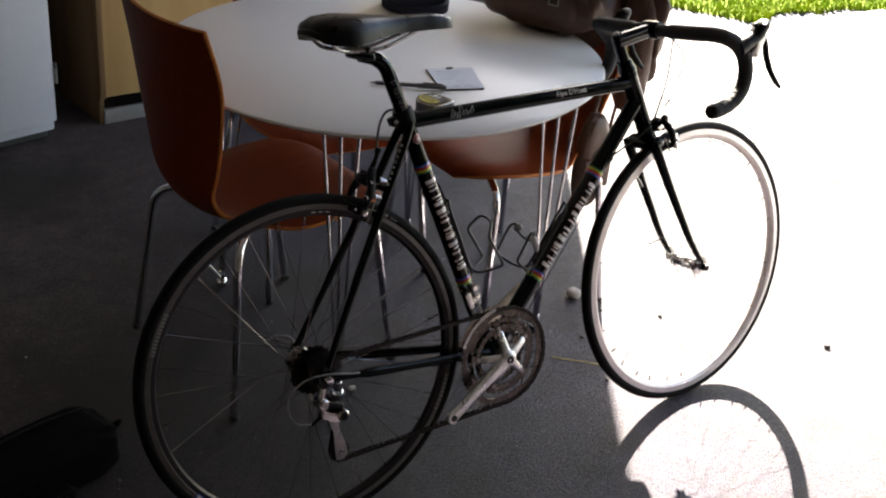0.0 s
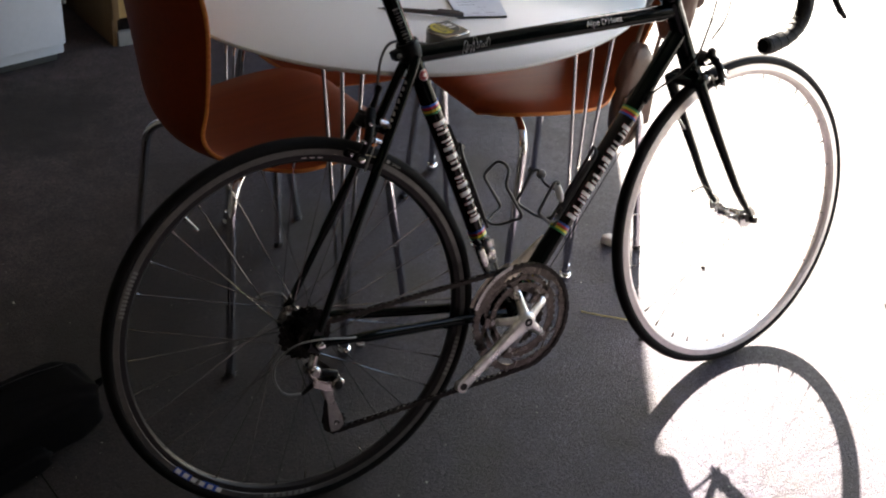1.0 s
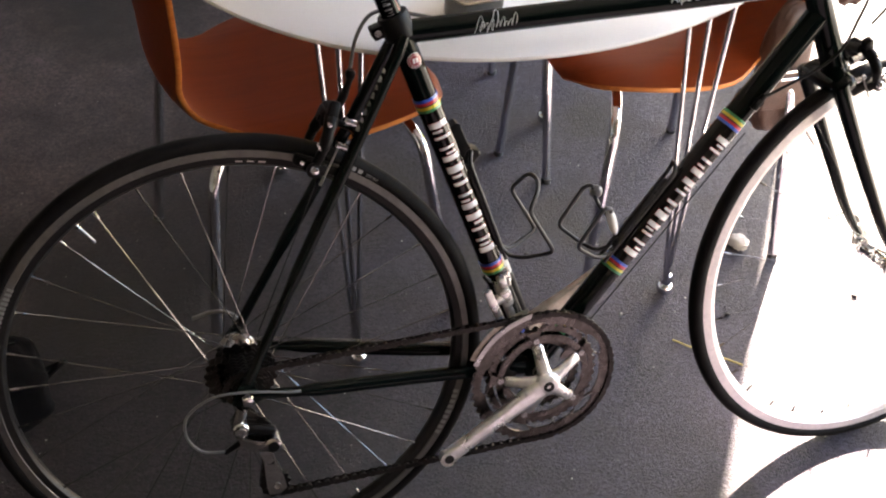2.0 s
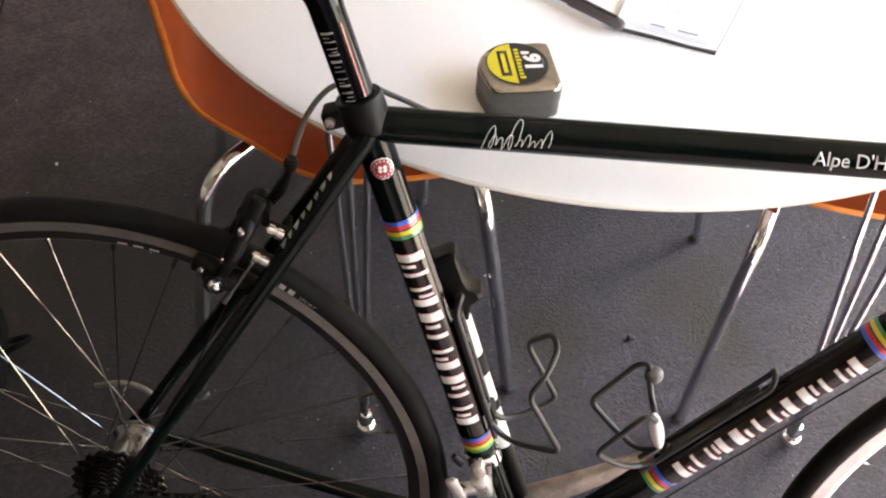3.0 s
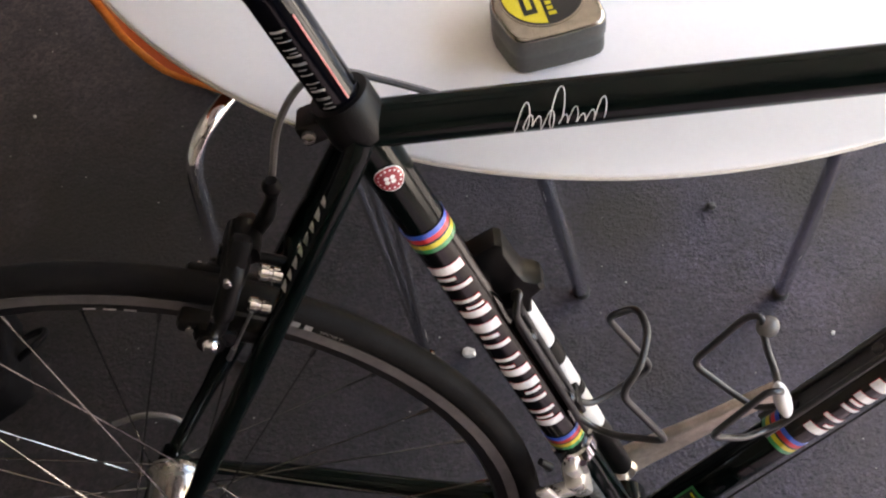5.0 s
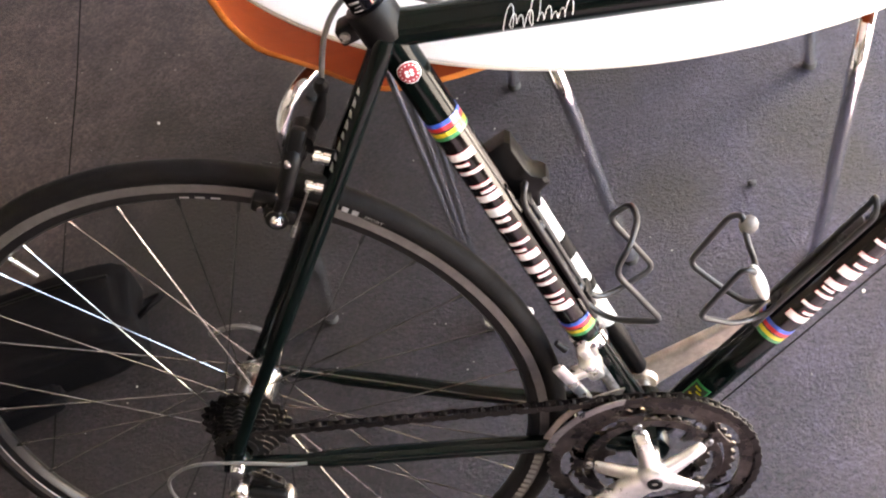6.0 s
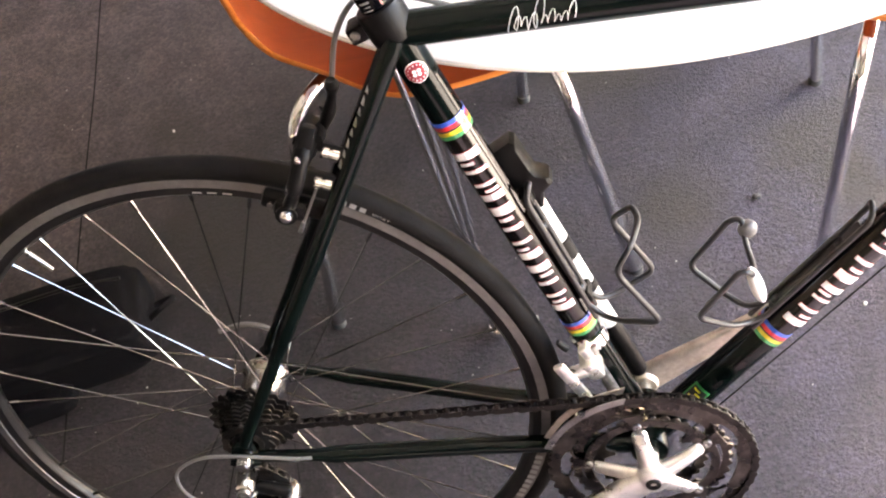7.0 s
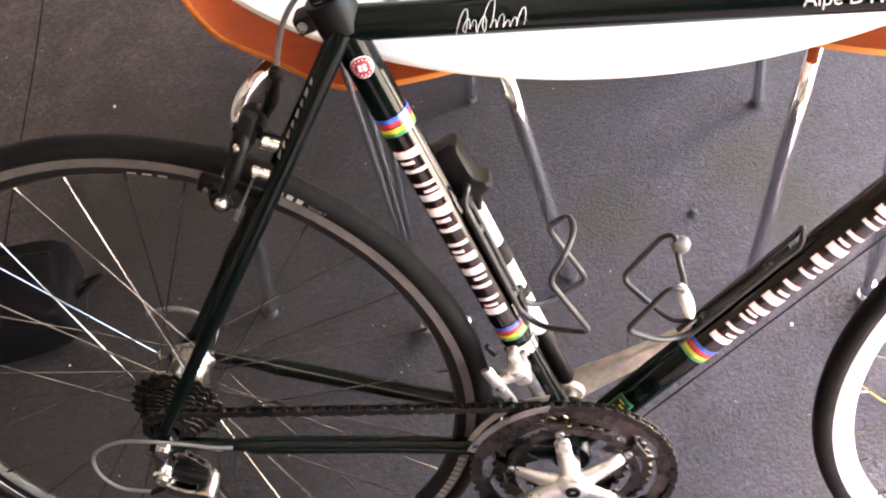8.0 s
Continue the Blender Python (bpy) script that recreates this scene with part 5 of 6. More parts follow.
def make_post_and_saddle():
    base = BB + ST * 0.53
    bend = BB + ST * 0.664 - SP * 0.001
    head = Vector((0.154, 0, 0.905))
    path = rounded_path([base, bend, head], 0.03, 8)
    post = part("seat_post", Geo().tube(path, [0.0137] * (len(path) - 3) + [0.0125, 0.0115, 0.0105], 24), POSTBLACK, bike, "glossy black setback seat post")
    rects, length = lettering_bars([0.011, 0.0095, 0.013, 0.011, 0.0115, 0.010], 0.0095, 0.0016, 0.6)
    decal_bars("brand_lettering", rects, BB + ST * (0.588 + length / 2), -ST, 0.0137, WORN, post, "small pale lettering drawn as plain bars", 0.0007, -0.28)
    decal_bars("red_flash", [(-0.004, 0.0062, length * 0.8, 0.0074)], BB + ST * (0.588 + length / 2), -ST, 0.0137, DARKRED, post, "thin red flash", 0.0007, 0.15)
    part("post_head", Geo().box((0, 0, 0), (0.052, 0.03, 0.016), Matrix.Translation((0.156, 0, 0.906)) @ Euler((0, radians(14), 0)).to_matrix().to_4x4(), 0.006, 3), POSTBLACK, post)
    part("rail_clamp", Geo().box((0, 0, 0), (0.034, 0.05, 0.008), Matrix.Translation((0.158, 0, 0.914)) @ Euler((0, radians(2), 0)).to_matrix().to_4x4(), 0.003), POSTBLACK, post)
    part("clamp_bolt", Geo().tube([(0.158, -0.026, 0.913), (0.158, -0.026, 0.923)], [0.0036, 0.004], 12), BLACK, post)
    # saddle: cross-sections from tail to nose
    secs = [(0.054, 0.03, 0.968, 0.018), (0.06, 0.052, 0.976, 0.036), (0.08, 0.066, 0.983, 0.048), (0.11, 0.069, 0.985, 0.053), (0.14, 0.062, 0.982, 0.048), (0.175, 0.046, 0.978, 0.041), (0.21, 0.032, 0.974, 0.033), (0.25, 0.0235, 0.971, 0.03), (0.3, 0.02, 0.969, 0.029), (0.335, 0.0185, 0.965, 0.026), (0.35, 0.014, 0.957, 0.018), (0.354, 0.006, 0.95, 0.008)]
    n, verts = 22, []
    for x, w, z, dp in secs:
        for k in range(n):
            t = k / (n - 1)
            a = math.pi * t
            y = -w * math.copysign(abs(math.cos(a)) ** 0.75, math.cos(a))
            crown = z - dp * (1 - math.sin(a) ** 0.5) - 0.002 * max(0, 1 - abs(y) / (w * 0.3 + 1e-6))
            verts.append((x, y, crown))
    m = len(secs)
    faces = [(i * n + k, i * n + k + 1, (i + 1) * n + k + 1, (i + 1) * n + k) for i in range(m - 1) for k in range(n - 1)]
    under = [(x, -w * 0.82 * math.cos(math.pi * k / (n - 1)), z - dp * 0.98 + 0.006 * math.sin(math.pi * k / (n - 1))) for x, w, z, dp in secs for k in range(n)]
    g = Geo().add(verts + under, faces + [tuple(q + m * n for q in f)[::-1] for f in faces] + [(i * n, (i + 1) * n, m * n + (i + 1) * n, m * n + i * n) for i in range(m - 1)] + [(i * n + n - 1, m * n + i * n + n - 1, m * n + (i + 1) * n + n - 1, (i + 1) * n + n - 1) for i in range(m - 1)] + [(k, m * n + k, m * n + k + 1, k + 1) for k in range(n - 1)] + [((m - 1) * n + k, (m - 1) * n + k + 1, m * n + (m - 1) * n + k + 1, m * n + (m - 1) * n + k) for k in range(n - 1)])
    saddle = part("saddle", g, SADDLE, bike, "worn black leather racing saddle", 70)
    for s in (-1, 1):
        part("rail", Geo().tube(smooth_path([(0.075, s * 0.034, 0.946), (0.095, s * 0.03, 0.926), (0.13, s * 0.022, 0.918), (0.19, s * 0.022, 0.918), (0.23, s * 0.018, 0.928), (0.29, s * 0.01, 0.946), (0.32, s * 0.006, 0.952)], 6), 0.0036, 10), STEEL, saddle, "bare metal saddle rail")
    part("rear_bumper", Geo().tube(smooth_path([(0.066, -0.05, 0.945), (0.053, -0.025, 0.955), (0.05, 0, 0.957), (0.053, 0.025, 0.955), (0.066, 0.05, 0.945)], 6), 0.0065, 10), BLACK, saddle, "scuffed black bumper strip")


make_post_and_saddle()


def make_fork_and_bars():
    crown = Vector((0.859, 0, 0.642))
    m = Matrix.Translation(crown) @ Euler((0, radians(-22), 0)).to_matrix().to_4x4()
    g = Geo().box((0, 0, 0), (0.036, 0.094, 0.024), m, 0.01, 3).tube([crown - HT * 0.005, HB], 0.0165, 20)
    fork = part("fork", g, FRAME, bike, "dark curved steel fork")
    for s in (-1, 1):
        p = [(0.851, s * 0.041, 0.643), (0.8575, s * 0.043, 0.626), (0.8775, s * 0.0445, 0.581), (0.8985, s * 0.0455, 0.535), (0.9275, s * 0.047, 0.474), (0.9565, s * 0.0495, 0.413), (0.981, s * 0.051, 0.371), (0.9985, s * 0.052, 0.346)]
        path = smooth_path(p, 5)
        k = len(path)
        part("fork_blade", Geo().tube(path, [0.0125 - 0.0065 * (i / (k - 1)) ** 1.2 for i in range(k)], 16), FRAME, fork)
        part("fork_end", Geo().prism([(FAXLE.x - 0.012, 0.33), (FAXLE.x + 0.01, 0.325), (FAXLE.x + 0.012, 0.345), (FAXLE.x - 0.004, 0.365), (FAXLE.x - 0.014, 0.36)], s * 0.052 - 0.0025, s * 0.052 + 0.0025), STEEL, fork)
    make_brake("front_brake", Vector((0.896, 0, 0.666)), Vector((0.93, 0, 0.37)).normalized(), Vector((-0.3, 0, 0.954)).normalized(), 0.037, 0.012, "black dual-pivot front brake caliper")
    # quill stem
    q0, q1 = HTOP + HT * 0.02, HTOP + HT * 0.078
    clampc = Vector((0.874, 0, 0.886))
    stem = part("stem", Geo().tube([q0, q1 + HT * 0.012], 0.0125, 20).tube([q1 + Vector((-0.004, 0, -0.004)), clampc], [0.0165, 0.0145], 20), POSTBLACK, bike, "dark grey quill stem")
    part("stem_clamp", Geo().lathe([(0.0135, -0.021), (0.0185, -0.02), (0.0195, -0.012), (0.0195, 0.012), (0.0185, 0.02), (0.0135, 0.021)], clampc, (0, 1, 0), 24, loop=False), POSTBLACK, stem)
    part("stem_bolt", Geo().tube([q1 + HT * 0.011, q1 + HT * 0.016], 0.007, 14), STEEL, stem)
    bars = None
    for s in (-1, 1):
        pts = [(0.874, s * 0.0, 0.886), (0.874, s * 0.06, 0.886), (0.876, s * 0.13, 0.887), (0.882, s * 0.172, 0.887), (0.898, s * 0.194, 0.88), (0.922, s * 0.2, 0.864), (0.942, s * 0.202, 0.836), (0.944, s * 0.204, 0.802), (0.93, s * 0.206, 0.771), (0.9, s * 0.208, 0.75), (0.862, s * 0.21, 0.741), (0.84, s * 0.211, 0.74)]
        path = smooth_path(pts, 6)
        rad = [0.0132 if abs(p.y) < 0.05 else 0.0155 for p in path]
        bar = part("handlebar" if s < 0 else "handlebar_far", Geo().tube(path, rad, 16), TAPE, bike, "black taped drop handlebar")
        # the edge of the tape winds round the bar as one line
        taped = [p for p in path if abs(p.y) > 0.05]
        edge, turn_, u = [], 0.0, Vector((0.2, 0.1, 0.97))
        for p, q in zip(taped, taped[1:]):
            d = (q - p).normalized()
            u = (u - d * u.dot(d)).normalized()
            w = d.cross(u)
            for j in range(10):
                edge.append(p.lerp(q, j / 10) + (u * math.cos(turn_) + w * math.sin(turn_)) * 0.0153)
                turn_ += math.tau * (q - p).length / 0.019 / 10
        g = Geo().tube(edge, 0.0011, 5)
        part("tape_wrap", g, TAPE, bar, "edge of the wound tape")
        part("bar_plug", Geo().tube([path[-1] + Vector((0.002, 0, 0)), path[-1] - Vector((0.005, 0, 0))], [0.0158, 0.013], 16), BLACK, bar)
        # brake and shift lever
        y = s * 0.206
        hood = part("brake_lever", Geo().tube(smooth_path([(0.918, y, 0.857), (0.938, y, 0.866), (0.96, y, 0.875), (0.978, y, 0.89), (0.984, y, 0.902), (0.982, y, 0.909)], 5), [0.016] * 6 + [0.0155] * 6 + [0.0165] * 6 + [0.018] * 4 + [0.016, 0.012, 0.008, 0.005], 16), BLACK, bike, "black rubber-hooded brake lever")
        part("lever_body", Geo().box((0, 0, 0), (0.03, 0.022, 0.05), Matrix.Translation((0.966, y - 0.002, 0.862)) @ Euler((0, radians(28), 0)).to_matrix().to_4x4(), 0.008, 3), STEEL, hood, "worn grey lever body")
        part("lever_blade", Geo().tube(smooth_path([(0.986, y, 0.882), (0.998, y, 0.858), (1.003, y, 0.834), (1.012, y - 0.003, 0.806), (1.026, y - 0.006, 0.782), (1.04, y - 0.008, 0.766)], 6), [0.0075] * 6 + [0.007] * 12 + [0.0062] * 8 + [0.0055, 0.005, 0.005, 0.005, 0.004][:5], 12), BLACK, hood, "dark curved lever blade")
    # loose cable ends at the head
    part("front_brake_cable", Geo().tube(smooth_path([(0.9, -0.03, 0.875), (0.935, -0.036, 0.83), (0.93, -0.034, 0.79), (0.925, -0.026, 0.752), (0.918, 0.0, 0.712)], 8), 0.002, 8), BLACK, bike, "thin black brake cable")
    part("gear_cable_housing", Geo().tube(smooth_path([(0.89, -0.05, 0.87), (0.868, -0.06, 0.8), (0.862, -0.045, 0.74), (0.84, -0.03, 0.68), (0.74, -0.022, 0.63)], 8), 0.0022, 8), BLACK, bike, "thin black gear cable housing")
    g = Geo()
    rng = random.Random(8)
    for i in range(26):
        a = FAXLE + Vector((rng.uniform(-0.02, 0.02), rng.uniform(-0.05, 0.03), rng.uniform(-0.022, 0.022)))
        b = a + Vector((rng.uniform(-0.03, 0.03), rng.uniform(-0.02, 0.02), rng.uniform(-0.045, 0.03)))
        g.tube(smooth_path([a, (a + b) / 2 + Vector((rng.uniform(-0.01, 0.01), 0, rng.uniform(-0.01, 0.01))), b], 3), 0.0005, 4)
    part("hub_fluff", g, WEB, bike, "pale cobweb and fluff caught on the hub", 0)


make_fork_and_bars()


# ---- bottle cages and pump ----
def make_cage(base, d, p, tube_r, side, hoop, label, pads):
    """One bent wire: up the near side, round the front in a hoop, down the far side. Points are (up the tube, out from it, sideways)."""
    def P(s, a, q):
        return on(base, d, p, s, a, q)
    plate = Matrix.Translation(P(0.265, tube_r + 0.002, 0)) @ Euler((0, math.atan2(d.x, d.z), 0)).to_matrix().to_4x4()
    cage = part("bottle_cage", Geo().box((0, 0, 0), (0.004, 0.014, 0.12), plate, 0.0012), WIRE, bike, label)
    near = [P(s, a, -q) for s, a, q in side]
    far = [P(s, a, q) for s, a, q in side[::-1]]
    wire = rounded_path(near + [P(*h) for h in hoop] + far, 0.011, 5)
    part("wire", Geo().tube(wire, 0.0029, 10), WIRE, cage)
    for (s, a, q), size, (ds, da), m, lab in pads:
        g = Geo()
        c = P(s, a, q)
        along = (d * ds + p * da).normalized()
        across = Vector((0, 1, 0)).cross(along)
        n, verts = 14, []
        for i in range(9):
            th = math.pi * i / 8
            for k in range(n):
                ph = math.tau * k / n
                verts.append(c + along * (size[0] * math.cos(th)) + across * (size[1] * math.sin(th) * math.cos(ph)) + Vector((0, size[2] * math.sin(th) * math.sin(ph), 0)))
        part("retaining_pad", g.add(verts, [(i * n + k, i * n + (k + 1) % n, (i + 1) * n + (k + 1) % n, (i + 1) * n + k) for i in range(8) for k in range(n)]), m, cage, lab, 70)
    mount = [P(0.18, tube_r + 0.004, -0.009), P(0.34, tube_r + 0.006, -0.009), P(0.352, tube_r + 0.016, 0.0), P(0.34, tube_r + 0.006, 0.009), P(0.18, tube_r + 0.004, 0.009)]
    part("mount_loop", Geo().tube(rounded_path(mount, 0.01, 5), 0.0028, 10), WIRE, cage)
    for s in (0.215, 0.3):
        part("bolt", Geo().lathe([(0.002, 0), (0.0045, 0.0005), (0.005, 0.003), (0.003, 0.005)], P(s, tube_r + 0.003, 0), p, 14, loop=False), WIRE, cage)


make_cage(BB, ST, SP, 0.0153, [(0.2, 0.019, 0.008), (0.183, 0.026, 0.011), (0.176, 0.04, 0.019), (0.173, 0.081, 0.036), (0.251, 0.067, 0.037)],
          [(0.266, 0.089, -0.028), (0.268, 0.1, 0.0), (0.27, 0.096, 0.022)], "black wire bottle cage on the seat tube", [])
make_cage(DB, DT, DP, 0.0172, [(0.2, 0.021, 0.008), (0.185, 0.03, 0.011), (0.18, 0.05, 0.022), (0.18, 0.093, 0.036), (0.246, 0.098, 0.036)],
          [(0.25, 0.087, -0.034), (0.238, 0.073, -0.022), (0.236, 0.066, 0.0), (0.24, 0.075, 0.02), (0.256, 0.092, 0.033)], "black wire bottle cage on the down tube",
          [((0.236, 0.068, -0.026), (0.023, 0.0068, 0.0085), (0.55, 0.84), PUMPW, "worn pale retaining pad"), ((0.251, 0.081, 0.03), (0.0095, 0.009, 0.009), (1, 0), CABLE, "grey plastic retaining pad")])


def make_pump():
    def P(s, a=0.0165, q=0.026):
        return on(BB, ST, SP, s, a, q)
    pump = part("mini_pump", Geo().tube([P(0.135), P(0.137), P(0.305), P(0.318)], [0.007, 0.0096, 0.0096, 0.008], 20), PUMPW, bike, "white and black mini pump beside the seat tube")
    poly = [(0.308, 0.008), (0.33, 0.004), (0.352, 0.001), (0.372, -0.004), (0.379, -0.002), (0.386, 0.027), (0.382, 0.031), (0.356, 0.032), (0.344, 0.034), (0.336, 0.043), (0.329, 0.043), (0.322, 0.03), (0.308, 0.025)]
    n = len(poly)
    mid = Vector((sum(p[0] for p in poly) / n, sum(p[1] for p in poly) / n))
    rows = [(0.86, -0.012), (1.0, -0.009), (1.0, 0.009), (0.86, 0.012)]
    verts = [P(mid.x + (u - mid.x) * k, mid.y + (a - mid.y) * k, 0.026 + q) for k, q in rows for u, a in poly]
    faces = [(r * n + i, r * n + (i + 1) % n, (r + 1) * n + (i + 1) % n, (r + 1) * n + i) for r in range(3) for i in range(n)] + [tuple(range(n))[::-1], tuple(3 * n + i for i in range(n))]
    part("handle", Geo().add(verts, faces), BLACK, pump, "black flared pump handle")
    part("pump_head", Geo().tube([P(0.136), P(0.128), P(0.06), P(0.055)], [0.009, 0.0102, 0.0098, 0.007], 18), BLACK, pump, "black pump head")
    part("band", Geo().lathe([(0.0096, 0.0), (0.0106, 0.001), (0.0106, 0.01), (0.0096, 0.011)], P(0.188), ST, 20), BLACK, pump)
    part("band", Geo().lathe([(0.0096, 0.0), (0.0106, 0.001), (0.0106, 0.024), (0.0096, 0.025)], P(0.235), ST, 20), BLACK, pump)
    for s in (0.2, 0.33):
        part("bracket", Geo().box((0, 0, 0), (0.016, 0.03, 0.016), Matrix.Translation(P(s, 0.016, 0.014)) @ Euler((0, radians(-19), 0)).to_matrix().to_4x4(), 0.004), BLACK, pump, "black pump bracket")


make_pump()


# ---- things on the table ----
def make_tape_measure():
    o, u, v = Vector((0.3454, 0.2277, TZ)), Vector((0.982, 0.19, 0)), Vector((-0.19, 0.982, 0))
    root = thing("tape_measure", "chrome-cased tape measure lying flat on the white table", "tape measure", at=o)
    plan = [(0.008, -0.0006), (0.03, -0.0012), (0.05, -0.0004), (0.0545, 0.0006), (0.0575, 0.0032), (0.059, 0.008), (0.0584, 0.03), (0.0578, 0.052), (0.0568, 0.0585), (0.05, 0.0605)]
    plan += [(0.0275 + 0.033 * math.cos(radians(w)), 0.0295 + 0.0325 * math.sin(radians(w))) for w in (72, 85, 98, 111, 124, 137, 150, 163, 176, 188)] + [(-0.0035, 0.018), (-0.001, 0.008), (0.0012, 0.0035), (0.004, 0.0008)]
    c = Vector((0.028, 0.029))
    plan = [(c.x + (a - c.x) * 1.07, c.y + (b - c.y) * 1.07) for a, b in plan]

    def stack(levels):
        n, verts = len(plan), []
        for k, z in levels:
            verts += [u * (c.x + (a - c.x) * k) + v * (c.y + (b - c.y) * k) + Vector((0, 0, z)) for a, b in plan]
        m = len(levels)
        return Geo().add(verts, [(i * n + j, i * n + (j + 1) % n, (i + 1) * n + (j + 1) % n, (i + 1) * n + j) for i in range(m - 1) for j in range(n)] + [tuple(range(n))[::-1], tuple((m - 1) * n + j for j in range(n))])

    part("case", stack([(0.95, 0.0), (0.985, 0.001), (0.995, 0.006), (0.985, 0.013), (0.985, 0.0165), (1.0, 0.018), (1.0, 0.0265), (0.985, 0.0295)]), CASED, root, "grey ribbed case side")
    part("face_plate", stack([(0.985, 0.0275), (0.98, 0.0295), (0.962, 0.0311), (0.93, 0.032), (0.89, 0.0322)]), CASEG, root, "shiny chromed face plate")

    def P(a, b, z):
        return u * a + v * b + Vector((0, 0, z))
    lc = (0.0265, 0.033)

    def disc(r, z, test=None, n=40):
        pts = [(lc[0] + r * math.cos(math.tau * i / n), lc[1] + r * math.sin(math.tau * i / n)) for i in range(n)]
        if test is not None:
            pts = [(min(a, test), b) for a, b in pts]
        return Geo().add([P(a, b, z) for a, b in pts], [tuple(range(n))])
    part("label_rim", disc(0.0282, 0.0326), CASEG, root, "raised ring round the label")
    lab = part("label", disc(0.0268, 0.033), LABELK, root, "black and yellow round label", 0)
    part("yellow_field", disc(0.026, 0.0333, 0.0235), YELLOW, lab, "yellow half of the label", 0)

    def bar(a0, b0, a1, b1, m, z, nm, label):
        part(nm, Geo().add([P(a0, b0, z), P(a1, b0, z), P(a1, b1, z), P(a0, b1, z)], [(0, 1, 2, 3)]), m, lab, label, 0)
    bar(0.0105, 0.0165, 0.0195, 0.0495, LABELK, 0.0336, "brand_bar", "black brand panel drawn plain")
    bar(0.0132, 0.0205, 0.0168, 0.0455, YELLOW, 0.0339, "brand_bar", "")
    for i in range(9):
        y0 = 0.0125 + 0.0045 * i
        bar(0.0258, y0, 0.0308 if i in (0, 5) else 0.0296, y0 + 0.0031, YELLOW, 0.0336, "name_bar", "yellow name drawn as plain bars" if i == 0 else "")
    bar(0.0484, 0.029, 0.0496, 0.038, CABLE, 0.0336, "fine_print", "grey fine print drawn as a bar")
    written("16'", 0.0215, WHITE, "size_number", lab, lambda a, b: P(0.0468 - b * 0.92, 0.0222 + a, 0.0337), "bold white size number", 0.0011)
    part("hook", Geo().box((0, 0, 0), (0.013, 0.006, 0.018), Matrix.Translation(P(0.0535, 0.0648, 0.0165)) @ Euler((0, 0, math.atan2(u.y, u.x))).to_matrix().to_4x4(), 0.001), STEEL, root, "steel end hook")
    part("lock_button", Geo().box((0, 0, 0), (0.016, 0.01, 0.016), Matrix.Translation(P(0.05, 0.0585, 0.021)) @ Euler((0, 0, math.atan2(u.y, u.x) + 0.2)).to_matrix().to_4x4(), 0.003), BLACK, root, "black lock button")


make_tape_measure()


def make_note_pad():
    bl, br, tr, tl = (Vector((*q, 0)) for q in ((0.4575, 0.3665), (0.5512, 0.3405), (0.602, 0.459), (0.4985, 0.49)))
    root = thing("note_pad", "pale printed note pad with handwriting", "note pad", at=(0, 0, TZ))
    g = Geo()
    corners = (bl, br, tr, tl)
    z = Vector((0, 0, 1))
    g.add([c + z * 0.0002 for c in corners] + [c + z * 0.0032 for c in corners], [(0, 3, 2, 1), (4, 5, 6, 7)] + [(i, (i + 1) % 4, 4 + (i + 1) % 4, 4 + i) for i in range(4)])
    part("backing", g, CASED, root, "grey card backing", 0)
    bend = []
    n = 12
    for j in range(n + 1):
        for i in range(n + 1):
            a, b = i / n, j / n
            p = bl.lerp(br, a).lerp(tl.lerp(tr, a), b)
            lift = 0.0046 + 0.004 * max(0, a - 0.75) * max(0, 0.4 - b) * 4 + 0.0006 * math.sin(a * 5 + b * 3)
            bend.append(p + z * lift)
    w = n + 1
    sheet = part("sheet", Geo().add(bend, [(j * w + i, j * w + i + 1, (j + 1) * w + i + 1, (j + 1) * w + i) for j in range(n) for i in range(n)]), PAPER, root, "slightly curled top sheet", 60)

    def at(a, b, h=0.0058):
        return bl.lerp(br, a).lerp(tl.lerp(tr, a), b) + z * h
    rng = random.Random(2)
    for b, a0, a1, t in ((0.035, 0.2, 0.9, 0.006), (0.06, 0.12, 0.88, 0.006), (0.085, 0.1, 0.5, 0.006), (0.115, 0.32, 0.46, 0.022), (0.12, 0.58, 0.78, 0.02)):
        part("print_line", Geo().add([at(a0, b - t / 2), at(a1, b - t / 2), at(a1, b + t / 2), at(a0, b + t / 2)], [(0, 1, 2, 3)]), INK, sheet, "printed line drawn as a plain bar", 0)
    for txt, a, b, s in (("30.5", 0.45, 0.3, 0.011), ("125mm", 0.42, 0.19, 0.009)):
        def place(x, y, a=a, b=b):
            q = at(a + x / (br - bl).length, b + y / (tl - bl).length, 0.0062)
            return q
        written(txt, s, PENCIL, "handwriting", sheet, place, "thin pencilled figures", -0.00015, 0.3)
    for k in range(4):
        pts = [at(0.12 + 0.04 * i + rng.uniform(-0.01, 0.01), 0.45 + 0.12 * k + rng.uniform(-0.02, 0.02), 0.0056) for i in range(9 + 2 * k)]
        part("scribble", Geo().tube(smooth_path(pts, 3), 0.0003, 4), PENCIL, sheet, "unreadable pencil line", 0)
    part("tab", Geo().box((0, 0, 0), (0.016, 0.006, 0.003), Matrix.Translation(at(0.5, 0.99, 0.005)), 0.001), BLACK, root, "dark clip at the top")


make_note_pad()


